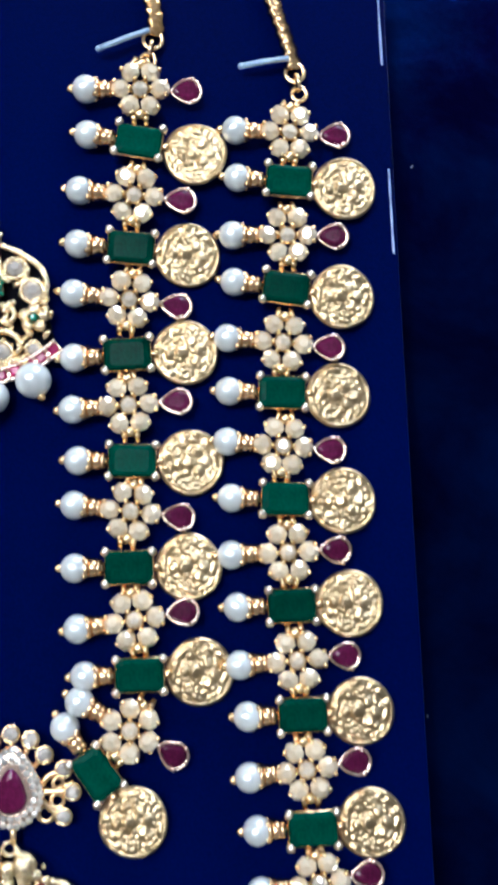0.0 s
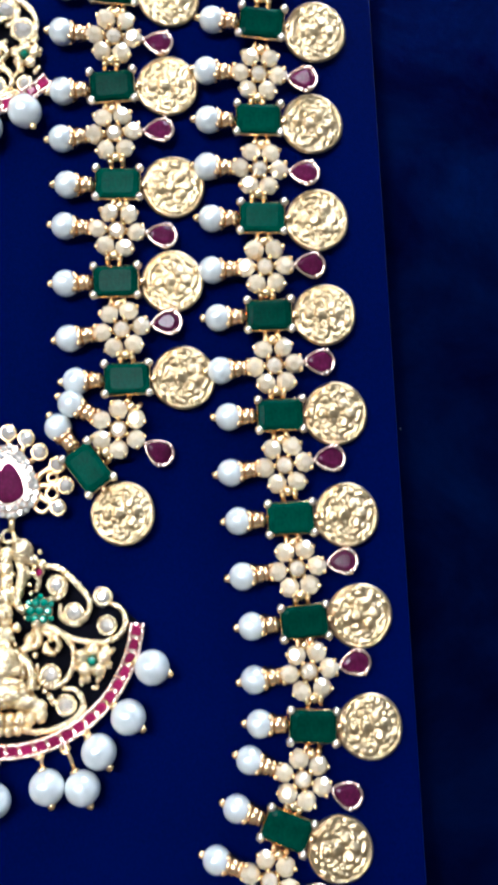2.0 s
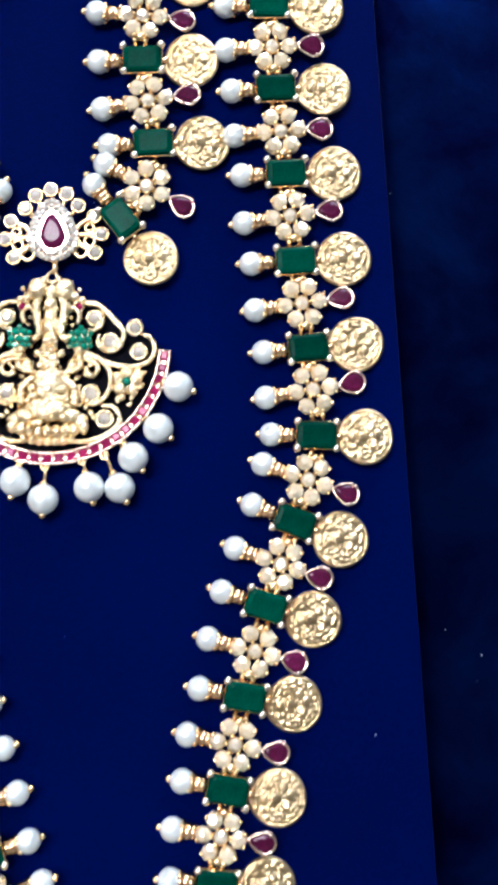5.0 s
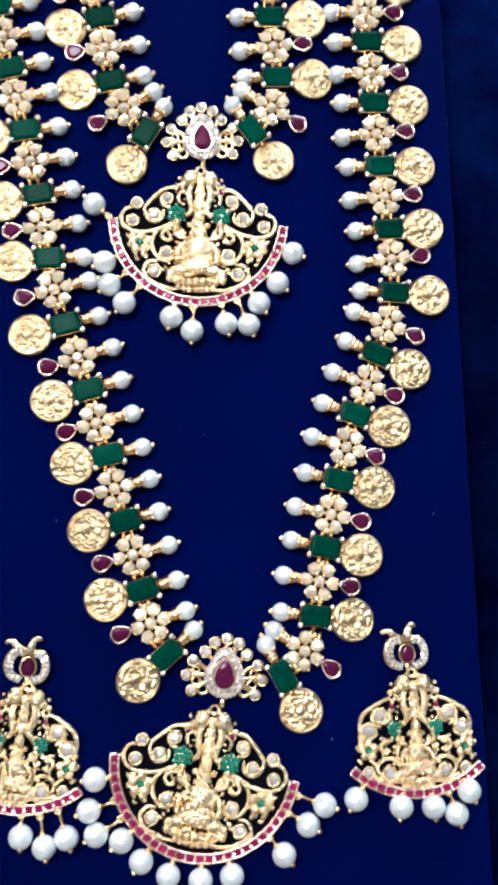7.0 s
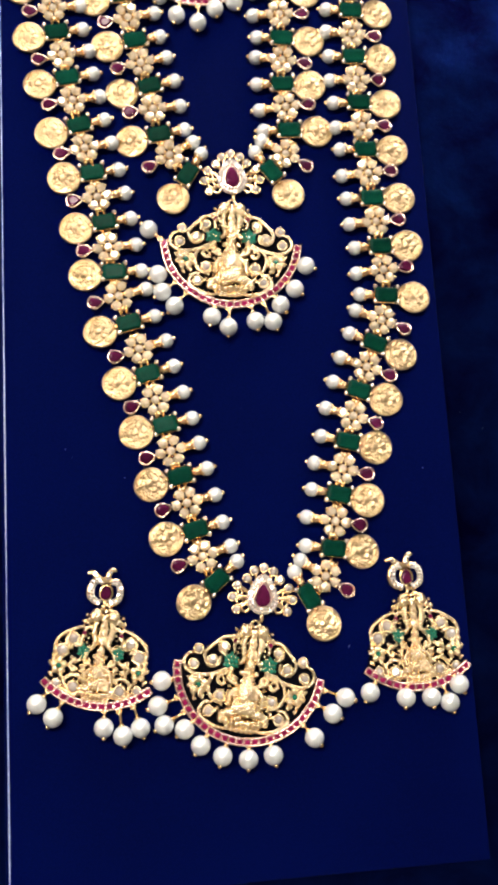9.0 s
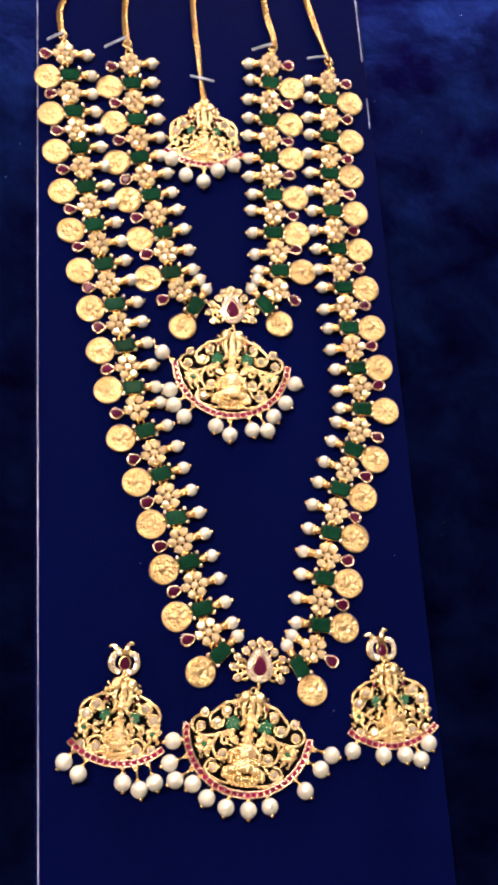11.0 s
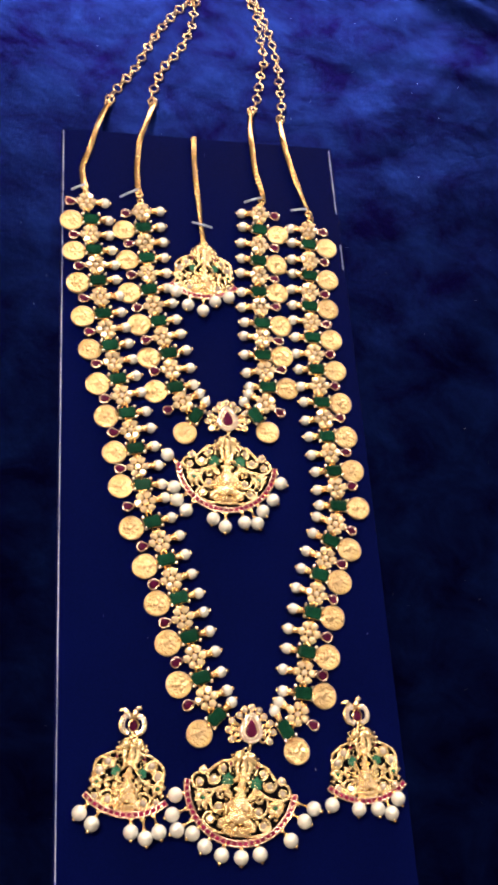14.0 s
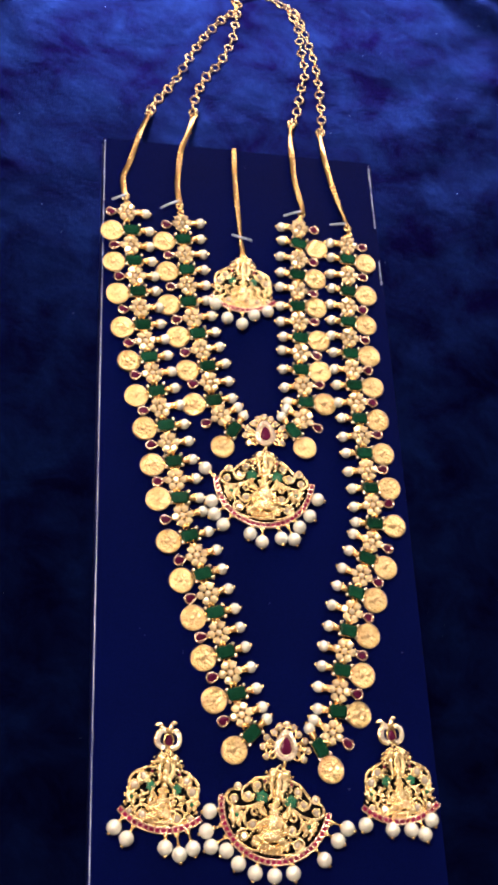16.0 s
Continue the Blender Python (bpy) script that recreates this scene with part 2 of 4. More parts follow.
def brilliant(r, low, girdle, top, table=0.45, k=8):
    """A round stone with two rows of three-cornered facets under a small table."""
    bm = bmesh.new()
    turn = lambda f, z, o: [bm.verts.new((f * r * math.cos(2 * math.pi * (i + o) / k), f * r * math.sin(2 * math.pi * (i + o) / k), z)) for i in range(k)]
    foot, belt, star, flat = turn(0.9, low, 0), turn(1.0, girdle, 0), turn(0.78, girdle + 0.5 * (top - girdle), 0.5), turn(table, top, 0)
    for i in range(k):
        j = (i + 1) % k
        bm.faces.new((foot[i], foot[j], belt[j], belt[i]))
        bm.faces.new((belt[i], belt[j], star[i]))
        bm.faces.new((belt[j], star[j], star[i]))
        bm.faces.new((star[i], flat[j], flat[i]))
        bm.faces.new((star[i], star[j], flat[j]))
    bm.faces.new(foot[::-1])
    bm.faces.new(flat)
    return bm


# ---- the room ----
def structure(name, boxes, mat, label):
    bm = bmesh.new()
    for b in boxes:
        box(bm, *b)
    return tagged(put(name, mesh(name, bm, mat, False)), label, name.split("_")[0], kind="structure")


structure("floor", [(-2400, 2400, -2600, 2500, -880, -780)], FLOOR, "brown tiled floor of a plain room")
structure("ceiling", [(-2500, 2500, -2700, 2600, 1720, 1820)], CEIL, "grey painted plain ceiling")
structure("wall_west", [(-2500, -2400, -2600, 2500, -880, 1720)], WALL, "plain taupe painted wall")
structure("wall_east", [(2400, 2500, -2600, 2500, -880, 1720)], WALL, "plain taupe painted wall")
structure("wall_south", [(-2500, 2500, -2700, -2600, -880, 1720)], WALL, "plain taupe painted wall")
structure("wall_north", [(-2500, 150, 2500, 2600, -880, 1720), (1650, 2500, 2500, 2600, -880, 1720), (150, 1650, 2500, 2600, -880, 150), (150, 1650, 2500, 2600, 1350, 1720)], WALL, "plain taupe painted wall with a window opening")


def ceiling_panel(x, y):
    lamp = tagged(new("ceiling_panel_light"), "lit square panel light on the ceiling", "lamp", "ceiling panel lights")
    lamp.matrix_basis = at(x, y, 1720)
    for x0, x1, y0, y1 in ((-310, -280, -310, 310), (280, 310, -310, 310), (-280, 280, -310, -280), (-280, 280, 280, 310)):
        bm = bmesh.new()
        box(bm, x0, x1, y0, y1, -32, 0, 3)
        part("frame_bar", bm, WHITE, lamp, smooth=False)
    bm = bmesh.new()
    box(bm, -279, 279, -279, 279, -22, -12)
    part("diffuser", bm, DIFFUSER, lamp, "lit white diffuser", False)


ceiling_panel(-980, 480)
ceiling_panel(-280, 500)

# ---- table, cloth and board ----
CLOTH_Z, BOARD_Z = -7.8, -2.6
table = tagged(new("table"), "brown wooden table under a blue velvet cloth", "table")
table.matrix_basis = at(0, 50, -780)
bm = bmesh.new()
box(bm, -720, 720, -560, 560, 740, 766, 6)
part("tabletop", bm, WOOD, table, smooth=False)
for sx in (-1, 1):
    for sy in (-1, 1):
        bm = bmesh.new()
        box(bm, sx * 660 - 30, sx * 660 + 30, sy * 500 - 30, sy * 500 + 30, 0, 740, 5)
        part("leg", bm, WOOD, table, smooth=False)


def cloth_height(x, y):
    """Gentle crumples in the cloth, flat under the board, a fold beyond the far corner."""
    edge = max(-92 - x, x - 78, y - 178, -240 - y, 0.0)
    free = min(1.0, edge / 45.0)
    z = 1.6 * noise.noise(Vector((x * 0.011, y * 0.008, 1.7))) + 0.8 * noise.noise(Vector((x * 0.03, y * 0.024, 6.1)))
    across = (x - 165) * 0.52 + (y - 305) * 0.855
    ridge = 5.5 * math.exp(-(across / 11.0) ** 2) * min(1.0, max(0.0, (x - 60) / 90.0))
    across2 = (x - 178) * 0.35 + (y - 238) * 0.94
    ridge += 1.4 * math.exp(-(across2 / 9.0) ** 2) * min(1.0, max(0.0, (x - 110) / 60.0))
    return CLOTH_Z + free * (z + ridge)


bm = bmesh.new()
NX, NY = 230, 200
xs = [760 * math.copysign(abs(u) ** 1.5, u) for u in (2 * i / NX - 1 for i in range(NX + 1))]
ys = [100 + 570 * math.copysign(abs(u) ** 1.3, u) for u in (2 * i / NY - 1 for i in range(NY + 1))]
rows = []
for y in ys:
    row = []
    for x in xs:
        over = max(abs(x) - 726, abs(y - 50) - 566, 0.0)
        row.append(bm.verts.new((x, y, cloth_height(x, y) - 4.0 * over)))
    rows.append(row)
for a, b in zip(rows, rows[1:]):
    for i in range(NX):
        bm.faces.new((a[i], a[i + 1], b[i + 1], b[i]))
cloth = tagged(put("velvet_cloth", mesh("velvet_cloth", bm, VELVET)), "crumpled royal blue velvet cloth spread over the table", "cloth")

board = tagged(new("display_board"), "navy blue flocked jewellery board lying on velvet", "board")
board.matrix_basis = at(0, 0, CLOTH_Z)
CORNERS = [(-85.0, -236), (67.5, -236), (70.5, 169.5), (-79.2, 172.3)]


def slab(z0, z1, grow, radius=0.5):
    cx, cy = sum(c[0] for c in CORNERS) / 4, sum(c[1] for c in CORNERS) / 4
    ring_at = lambda g, z: [(x + math.copysign(grow + g, x - cx), y + math.copysign(grow + g, y - cy), z) for x, y in CORNERS]
    bm = bmesh.new()
    turns = [radians(15 * i) for i in range(7)]
    loft(bm, [ring_at(-radius, z0)] + [ring_at(radius * (math.cos(a) - 1), z1 - radius + radius * math.sin(a)) for a in turns])
    return bm


part("edge_film", slab(0.1, 5.1, 0.0, 0.9), RIM, board, "navy wrapped edge", True)
part("flock_sheet", slab(4.9, 5.2, -0.75, 0.1), BOARD, board, "navy blue flocked face", False)


# a thin pale tube along part of the board's top edge
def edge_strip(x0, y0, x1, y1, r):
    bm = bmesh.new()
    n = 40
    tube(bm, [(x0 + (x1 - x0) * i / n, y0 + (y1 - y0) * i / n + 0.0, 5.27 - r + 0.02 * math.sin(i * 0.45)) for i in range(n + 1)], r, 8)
    part("edge_strip", bm, PALE_EDGE, board, "pale shiny strip on the board edge")


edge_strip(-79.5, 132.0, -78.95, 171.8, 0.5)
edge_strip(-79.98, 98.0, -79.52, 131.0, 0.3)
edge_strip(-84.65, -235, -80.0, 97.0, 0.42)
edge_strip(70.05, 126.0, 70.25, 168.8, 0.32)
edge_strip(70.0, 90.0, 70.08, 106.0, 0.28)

bm = bmesh.new()
spread = random.Random(21)
for i in range(150):
    x, y = spread.uniform(-230, 230), spread.uniform(-200, 330)
    on_board = -82 < x < 69 and -230 < y < 170
    if on_board and i % 4:
        continue
    z = BOARD_Z if on_board else cloth_height(x, y)
    ball(bm, x, y, z + 0.08, spread.uniform(0.08, 0.19), sx=spread.uniform(1, 2.2), seg=6, turn=spread.uniform(0, 180))
tagged(put("lint", mesh("lint", bm, LINT)), "tiny pale specks of lint on the velvet", "lint", kind="stuff")

# ---- shared pieces of the jewellery ----
PEARL_R = 2.5


def uv(r, seg=20):
    bm = bmesh.new()
    ball(bm, 0, 0, 0, r, seg=seg)
    return bm


def octagon(w, h, c):
    w, h = w / 2, h / 2
    return [(w, -h + c), (w, h - c), (w - c, h), (-w + c, h), (-w, h - c), (-w, -h + c), (-w + c, -h), (w - c, -h)]


def circle(r, k=10):
    return [(r * math.cos(2 * math.pi * i / k), r * math.sin(2 * math.pi * i / k)) for i in range(k)]


SMALL_PEARL = mesh("pearl", uv(PEARL_R), PEARL)
LARGE_PEARL = mesh("pearl", uv(3.15, 24), PEARL)
EMERALD_CUT = mesh("emerald", gem(octagon(8.15, 5.6, 0.7), -0.9, 0.35, 1.15, 0.72), EMERALD, False)
PETAL_STONE = mesh("petal_stone", brilliant(1.84, -0.6, 0.1, 1.25), STONE, False)
HEART_STONE = mesh("centre_stone", brilliant(1.45, -0.5, 0.3, 1.4), HEART, False)
DROP_RUBY = mesh("ruby", gem([(-y, x) for x, y in pear(3.8, 4.7, 20)], -0.4, 0.25, 0.8, 0.62), RUBY, False)


def bead_cap():
    """A pearl's gold cup on its peg, and the gold ball at its far end."""
    bm = bmesh.new()
    ball(bm, 0.2, 0, 0, 1.75, sx=0.9, seg=10)
    ring(bm, 1.3, 0, 0, 1.15, 0.5, 10, 5, upright=90)
    ring(bm, -0.75, 0, 0, 1.65, 0.42, 12, 5, upright=90)
    for q in (40, 140, 220, 320):
        ball(bm, -1.25, 1.75 * math.cos(radians(q)), 1.75 * math.sin(radians(q)), 0.58, seg=6)
    return bm


def end_ball():
    bm = bmesh.new()
    ball(bm, 0, 0, 0, 0.85, seg=8)
    return bm


CAP = mesh("pearl_cap", bead_cap(), CAP_GOLD)
TIP = mesh("pearl_tip", end_ball(), GOLD)


def coin_mesh(seed):
    """A struck coin: steep plain lumps crowded on a low field, a thin rim and a sloping worn edge."""
    rnd = random.Random(seed)
    lumps = [(0.0, 2.5, 0.75, 1.0), (0.0, 0.6, 1.05, 1.15), (-1.6, -1.3, 0.85, 1.0), (1.6, -1.3, 0.85, 1.0), (0.0, -2.6, 1.0, 0.85)]
    tries = 0
    while len(lumps) < 78 and tries < 6000:
        tries += 1
        r, a = 4.75 * math.sqrt(rnd.random()), rnd.uniform(0, 6.283)
        x, y, w = r * math.cos(a), r * math.sin(a), rnd.uniform(0.24, 0.5)
        if all(math.hypot(x - p, y - q) > 0.8 * (w + v) for p, q, v, h in lumps):
            lumps.append((x, y, w, rnd.uniform(0.45, 1.0)))
    tilts = [(rnd.uniform(-0.6, 0.6), rnd.uniform(-0.6, 0.6)) for _ in lumps]
    rings = []
    for r in [0.1 + 0.15 * i for i in range(33)] + [4.98, 5.08, 5.2, 5.34, 5.48, 5.6]:
        ringpts = []
        for j in range(84):
            q = 2 * math.pi * j / 84
            x, y = r * math.cos(q), r * math.sin(q)
            if r < 5.0:
                z = 0.0
                for (a, b, w, h), (tx, ty) in zip(lumps, tilts):
                    d = ((x - a) ** 2 + (y - b) ** 2) / (w * w)
                    if d < 6:
                        z = max(z, (h + tx * (x - a) + ty * (y - b)) / (1 + d ** 3))
                z = 0.05 + 0.6 * z
            elif r < 5.3:
                z = 0.42 + 0.12 * math.sin(5 * q + seed) * math.sin(11 * q)
            else:
                z = 0.42 - 1.1 * (r - 5.25)
            wave = 1.04 + 0.012 * math.sin(3 * q + seed)
            ringpts.append((x * wave, y * wave, z))
        rings.append(ringpts)
    rings.append([(x * 0.985, y * 0.985, -0.5) for x, y, z in rings[-1]])
    bm = bmesh.new()
    loft(bm, rings)
    return bm


COINS = [mesh("coin", coin_mesh(s), COIN_GOLD) for s in (3, 8, 14, 21, 30)]


def emerald_setting():
    bm = bmesh.new()
    edge = octagon(8.45, 5.9, 0.8)
    loft(bm, [[(0.9 * x, 0.9 * y, -1.5) for x, y in edge], [(x, y, -0.7) for x, y in edge], [(x, y, 0.15) for x, y in edge]])
    for sx in (-1, 1):
        for sy in (-1, 1):
            tube(bm, [(sx * 3.8, sy * 2.7, -1.2), (sx * 3.85, sy * 2.75, 0.2)], 0.42, 6)
    tube(bm, [(4, 0, -0.6), (5.4, 0, -0.6)], 0.75, 6)
    tube(bm, [(-4, 0, -0.6), (-6.2, 0, -0.5)], 0.85, 6)
    return bm


def prong():
    bm = bmesh.new()
    tube(bm, [(0.15, 0.1, -1.0), (0.2, 0.12, 0.3), (-0.2, -0.15, 0.95)], 0.45, 6)
    ball(bm, 0, 0, 0.8, 0.9, seg=8)
    return bm


PETALS = [(3.6, 0), (1.82, 3.15), (-1.82, 3.15), (-3.6, 0), (-1.82, -3.15), (1.82, -3.15)]


def flower_setting():
    """Six open cups round a middle one, prongs between them, hinges above and below, a peg to each side."""
    bm = bmesh.new()
    for x, y in PETALS + [(0, 0)]:
        tube(bm, [(x, y, -1.5), (x, y, -0.9), (x, y, 0.1)], 1.62, 10, taper=lambda u: 0.72 + 0.34 * u)
        tube(bm, [(0.3 * x, 0.3 * y, -0.9), (0.8 * x, 0.8 * y, -0.9)] if x or y else [(-1, 0, -1), (1, 0, -1)], 0.5, 6)
        if x or y:
            d = math.hypot(x, y)
            for s in (-1, 1):
                ball(bm, x * (1 + 1.1 / d) - s * y / d * 1.2, y * (1 + 1.1 / d) + s * x / d * 1.2, 0.5, 0.5, seg=6)
            ball(bm, x * (1 - 1.75 / d), y * (1 - 1.75 / d), 0.75, 0.42, seg=6)
    for s in (-1, 1):
        ball(bm, 0, s * 4.7, -0.2, 1.05, sx=1.2, seg=8)
        for o in (-1.1, 1.1):
            tube(bm, [(o, s * 3.7, -0.9), (o, s * 6.4, -1.0)], 0.6, 6)
            ball(bm, o, s * 5.35, -0.4, 0.7, seg=7)
    tube(bm, [(-4.4, 0, -0.6), (-6.8, 0, -0.5)], 1.0, 7)
    tube(bm, [(4.4, 0, -0.6), (5.4, 0, -0.6)], 0.6, 6)
    return bm


def drop_bezel():
    bm = bmesh.new()
    rim = [(-y, x) for x, y in pear(4.9, 5.9, 24)]
    loft(bm, [[(0.92 * x, 0.92 * y, -1.0) for x, y in rim], [(x, y, -0.5) for x, y in rim], [(x, y, 0.35) for x, y in rim], [(0.84 * x, 0.84 * y, 0.45) for x, y in rim], [(0.8 * x, 0.8 * y, 0.1) for x, y in rim]])
    for x, y in ((-2.7, 0.0), (1.3, 2.0), (1.3, -2.0)):
        ball(bm, x, y, 0.45, 0.5, seg=7)
    return bm


EMERALD_SETTING = mesh("emerald_link", emerald_setting(), GOLD)
PRONG = mesh("prong", prong(), PALE_GOLD)
FLOWER_SETTING = mesh("flower_link", flower_setting(), GOLD)
BEZEL = mesh("ruby_bezel", drop_bezel(), ROSE_GOLD)
JUMP = mesh("chain_ring", (lambda b: (ring(b, 0, 0, 0, 2.4, 0.46, 18, 6), b)[1])(bmesh.new()), GOLD)
LINK = mesh("connecting_ring", (lambda b: (ring(b, 0, 0, 0, 2.5, 0.42, 14, 6, sx=1.0, sy=0.5, upright=0), b)[1])(bmesh.new()), GOLD)
rnd = random.Random(7)


def hang_pearl(link, x, y=0.0):
    put("pearl", SMALL_PEARL, link, at(x, y, -0.5, 0, rnd.uniform(0, 90)))
    put("pearl_cap", CAP, link, at(x + 3.0, y, -0.55))
    put("pearl_tip", TIP, link, at(x - 2.75, y, -0.55))


def emerald_link(necklace, x, y, turn):
    link = put("emerald_link", EMERALD_SETTING, necklace, at(x, y, 0.45, turn, rnd.uniform(-2, 2), rnd.uniform(-2, 2)), "emerald set in four gold prongs")
    put("emerald", EMERALD_CUT, link, None, "dark green emerald-cut stone")
    for turned, px, py in ((0, 4.0, 2.75), (90, -4.0, 2.75), (180, -4.0, -2.75), (270, 4.0, -2.75)):
        put("prong", PRONG, link, at(px, py, 0, turned))
    put("coin", rnd.choice(COINS), link, at(10.15, 0, -1.2, 90 - turn + rnd.uniform(-8, 8), rnd.uniform(-5, 5), rnd.uniform(-4, 4)), "round embossed gold coin")
    hang_pearl(link, -9.35)
    return link


def flower_link(necklace, x, y, turn):
    link = put("flower_link", FLOWER_SETTING, necklace, at(x, y, 0.45, turn, rnd.uniform(-2, 2), rnd.uniform(-2, 2)), "gold flower of champagne stones")
    for px, py in PETALS:
        put("petal_stone", PETAL_STONE, link, at(px, py, 0.1, rnd.uniform(0, 40), rnd.uniform(-22, 22), rnd.uniform(-22, 22)))
    put("centre_stone", HEART_STONE, link, at(0, 0, 0, 0, rnd.uniform(-6, 6), rnd.uniform(-6, 6)))
    bez = at(8.3, 0, -0.6, rnd.uniform(-6, 6), rnd.uniform(-8, 8), rnd.uniform(-6, 6))
    put("ruby_bezel", BEZEL, link, bez)
    put("ruby", DROP_RUBY, link, bez, "purple-red drop-cut stone")
    hang_pearl(link, -9.8)
    return link


def strand(necklace, links):
    """Flower and emerald links by turns, from the top down: the place of each and its turn towards its coin or ruby."""
    for i, (x, y, turn) in enumerate(links):
        (emerald_link if i % 2 else flower_link)(necklace, x, y, turn)


def chain(necklace, pts):
    """Flat rings joined by upright ones."""
    way = spline([(x, y, CLOTH_Z + 1.6) for x, y in pts], 4.55)
    for i, p in enumerate(way):
        t = (way[min(i + 1, len(way) - 1)] - way[max(i - 1, 0)])
        turn = math.degrees(math.atan2(t.y, t.x))
        z = p.z + max(0.0, cloth_height(p.x, p.y) - CLOTH_Z)
        if i % 2 == 0:
            put("chain_ring", JUMP, necklace, at(p.x, p.y, z, turn, rnd.uniform(-14, 14), rnd.uniform(-10, 10)))
        else:
            put("connecting_ring", LINK, necklace, at(p.x, p.y, z + 0.4, turn + rnd.uniform(-8, 8)))


def cord(necklace, pts, r=1.4, name="flat_cord", far_rings=True):
    """A flat woven cord: square in section, turning slowly, with a crease between each of its short plaits."""
    way = spline(pts, 0.28)
    sway = rnd.uniform(0, 6.283)
    bm = bmesh.new()
    rings = []
    for i, p in enumerate(way):
        t = (way[min(i + 1, len(way) - 1)] - way[max(i - 1, 0)]).normalized()
        side = Vector((-t.y, t.x, 0)).normalized()
        up = side.cross(t) * -1
        roll = radians(26) * math.sin(0.03 * i + sway) + radians(10) * math.sin(0.017 * i + 2 * sway)
        a, b = side * math.cos(roll) + up * math.sin(roll), up * math.cos(roll) - side * math.sin(roll)
        k = 1.0 - (0.07 if i % 4 == 0 else 0.0)
        shift = 0.14 * math.sin(i * math.pi / 4)
        rings.append([p + r * k * ((u + shift) * a + 0.62 * v * b) for u, v in ((1, -0.6), (1, 0.6), (0.75, 1), (0.0, 0.82), (-0.75, 1), (-1, 0.6), (-1, -0.6), (-0.75, -1), (0.75, -1))])
    loft(bm, rings)
    part(name, bm, CORD_GOLD, necklace, "flat woven gold cord")
    for p, q, count in ((way[0], way[3], 3), (way[-1], way[-4], 2 if far_rings else 0)):
        out = (p - q).normalized()
        for n, (along, R, upright) in enumerate(((0.6, 1.75, None), (2.7, 1.5, math.degrees(math.atan2(out.y, out.x))), (4.7, 1.35, None))[:count]):
            bm = bmesh.new()
            ring(bm, p.x + along * out.x, p.y + along * out.y, p.z + 0.4 * (n == 1), R, 0.48, 14, 6, sy=0.75 if upright is not None else 1.0, upright=upright)
            part("cord_end_ring", bm, GOLD, necklace)


def spiral(bm, x, y, R, start, turns, r=0.55, z=0.0, inner=0.55):
    pts = []
    n = int(abs(turns) * 22)
    for i in range(n + 1):
        s = i / n
        q = radians(start + 360 * turns * s)
        k = R * (1 - (1 - inner) * s)
        pts.append((x + k * math.cos(q), y + k * math.sin(q), z))
    tube(bm, pts, r, 6)


def figure(bm, y, k):
    """A plain seated form on a pedestal, of rounded masses."""
    for dx, dy, dz, r, sx, sy in ((0, 15.3, 0.7, 1.7, 0.85, 1.3), (0, 12.4, 1.0, 1.7, 1.0, 1.1), (0, 8.6, 0.7, 2.9, 0.95, 1.1), (0, 4.4, 0.6, 3.0, 1.5, 0.8), (-3.4, 3.3, 0.8, 1.9, 1.2, 0.8), (3.4, 3.3, 0.8, 1.9, 1.2, 0.8),
                                  (-2.9, 8.2, 0.4, 1.1, 0.8, 2.2), (2.9, 8.2, 0.4, 1.1, 0.8, 2.2), (-3.7, 11.6, 0.3, 1.0, 0.9, 1.4), (3.7, 11.6, 0.3, 1.0, 0.9, 1.4)):
        ball(bm, k * dx, y + k * dy, dz - 0.4, k * r, sx=sx, sy=sy, sz=0.6, seg=12)
    for i in range(7):
        q = radians(200 + 140 * i / 6)
        ball(bm, k * 2.3 * math.cos(q), y + k * (10.9 + 1.6 * math.sin(q)), 1.5, k * 0.5, seg=6)
        ball(bm, k * 3.4 * math.cos(q), y + k * (6.6 + 2.6 * math.sin(q)), 1.5, k * 0.55, seg=6)
    for s in (-1, 1):
        ball(bm, s * k * 1.9, y + k * 13.6, 0.5, k * 0.8, seg=7)
        ball(bm, s * k * 5.4, y + k * 2.6, 0.5, k * 1.2, sx=1.2, sz=0.6, seg=8)
    for i in range(9):
        ball(bm, k * (i - 4) * 1.45, y + k * (0.7 + 0.05 * (i - 4) ** 2), 0.2, k * 1.05, sy=1.3, sz=0.9, seg=8)
    grains = random.Random(5)
    for i in range(90):
        u = grains.random()
        half = 3.9 * (1 - u) ** 1.1 + 0.8
        dx, dy = grains.uniform(-half, half), 0.6 + 15.5 * u
        ball(bm, k * dx, y + k * dy, 0.75 + 1.1 * (1 - (dx / half) ** 2) * min(1.0, 0.5 + half / 8), k * grains.uniform(0.35, 0.75), sx=grains.uniform(0.7, 1.5), sz=0.8, seg=6)
    for s in (-1, 1):
        tube(bm, spline([(s * k * 2.2, y + k * 9.8, 0.6), (s * k * 4.2, y + k * 8.0, 0.9), (s * k * 4.4, y + k * 5.0, 1.0)], 0.6), k * 0.7, 6)
        tube(bm, spline([(s * k * 2.4, y + k * 10.5, 0.3), (s * k * 5.0, y + k * 11.4, 0.5), (s * k * 4.8, y + k * 13.6, 0.4)], 0.6), k * 0.6, 6)
        ball(bm, s * k * 4.8, y + k * 14.2, 0.4, k * 0.95, seg=8)
    for i in range(7):
        ball(bm, k * (i - 3) * 1.3, y + k * (-0.9 + 0.05 * (i - 3) ** 2), 0.0, k * 0.85, sy=1.1, sz=0.8, seg=8)


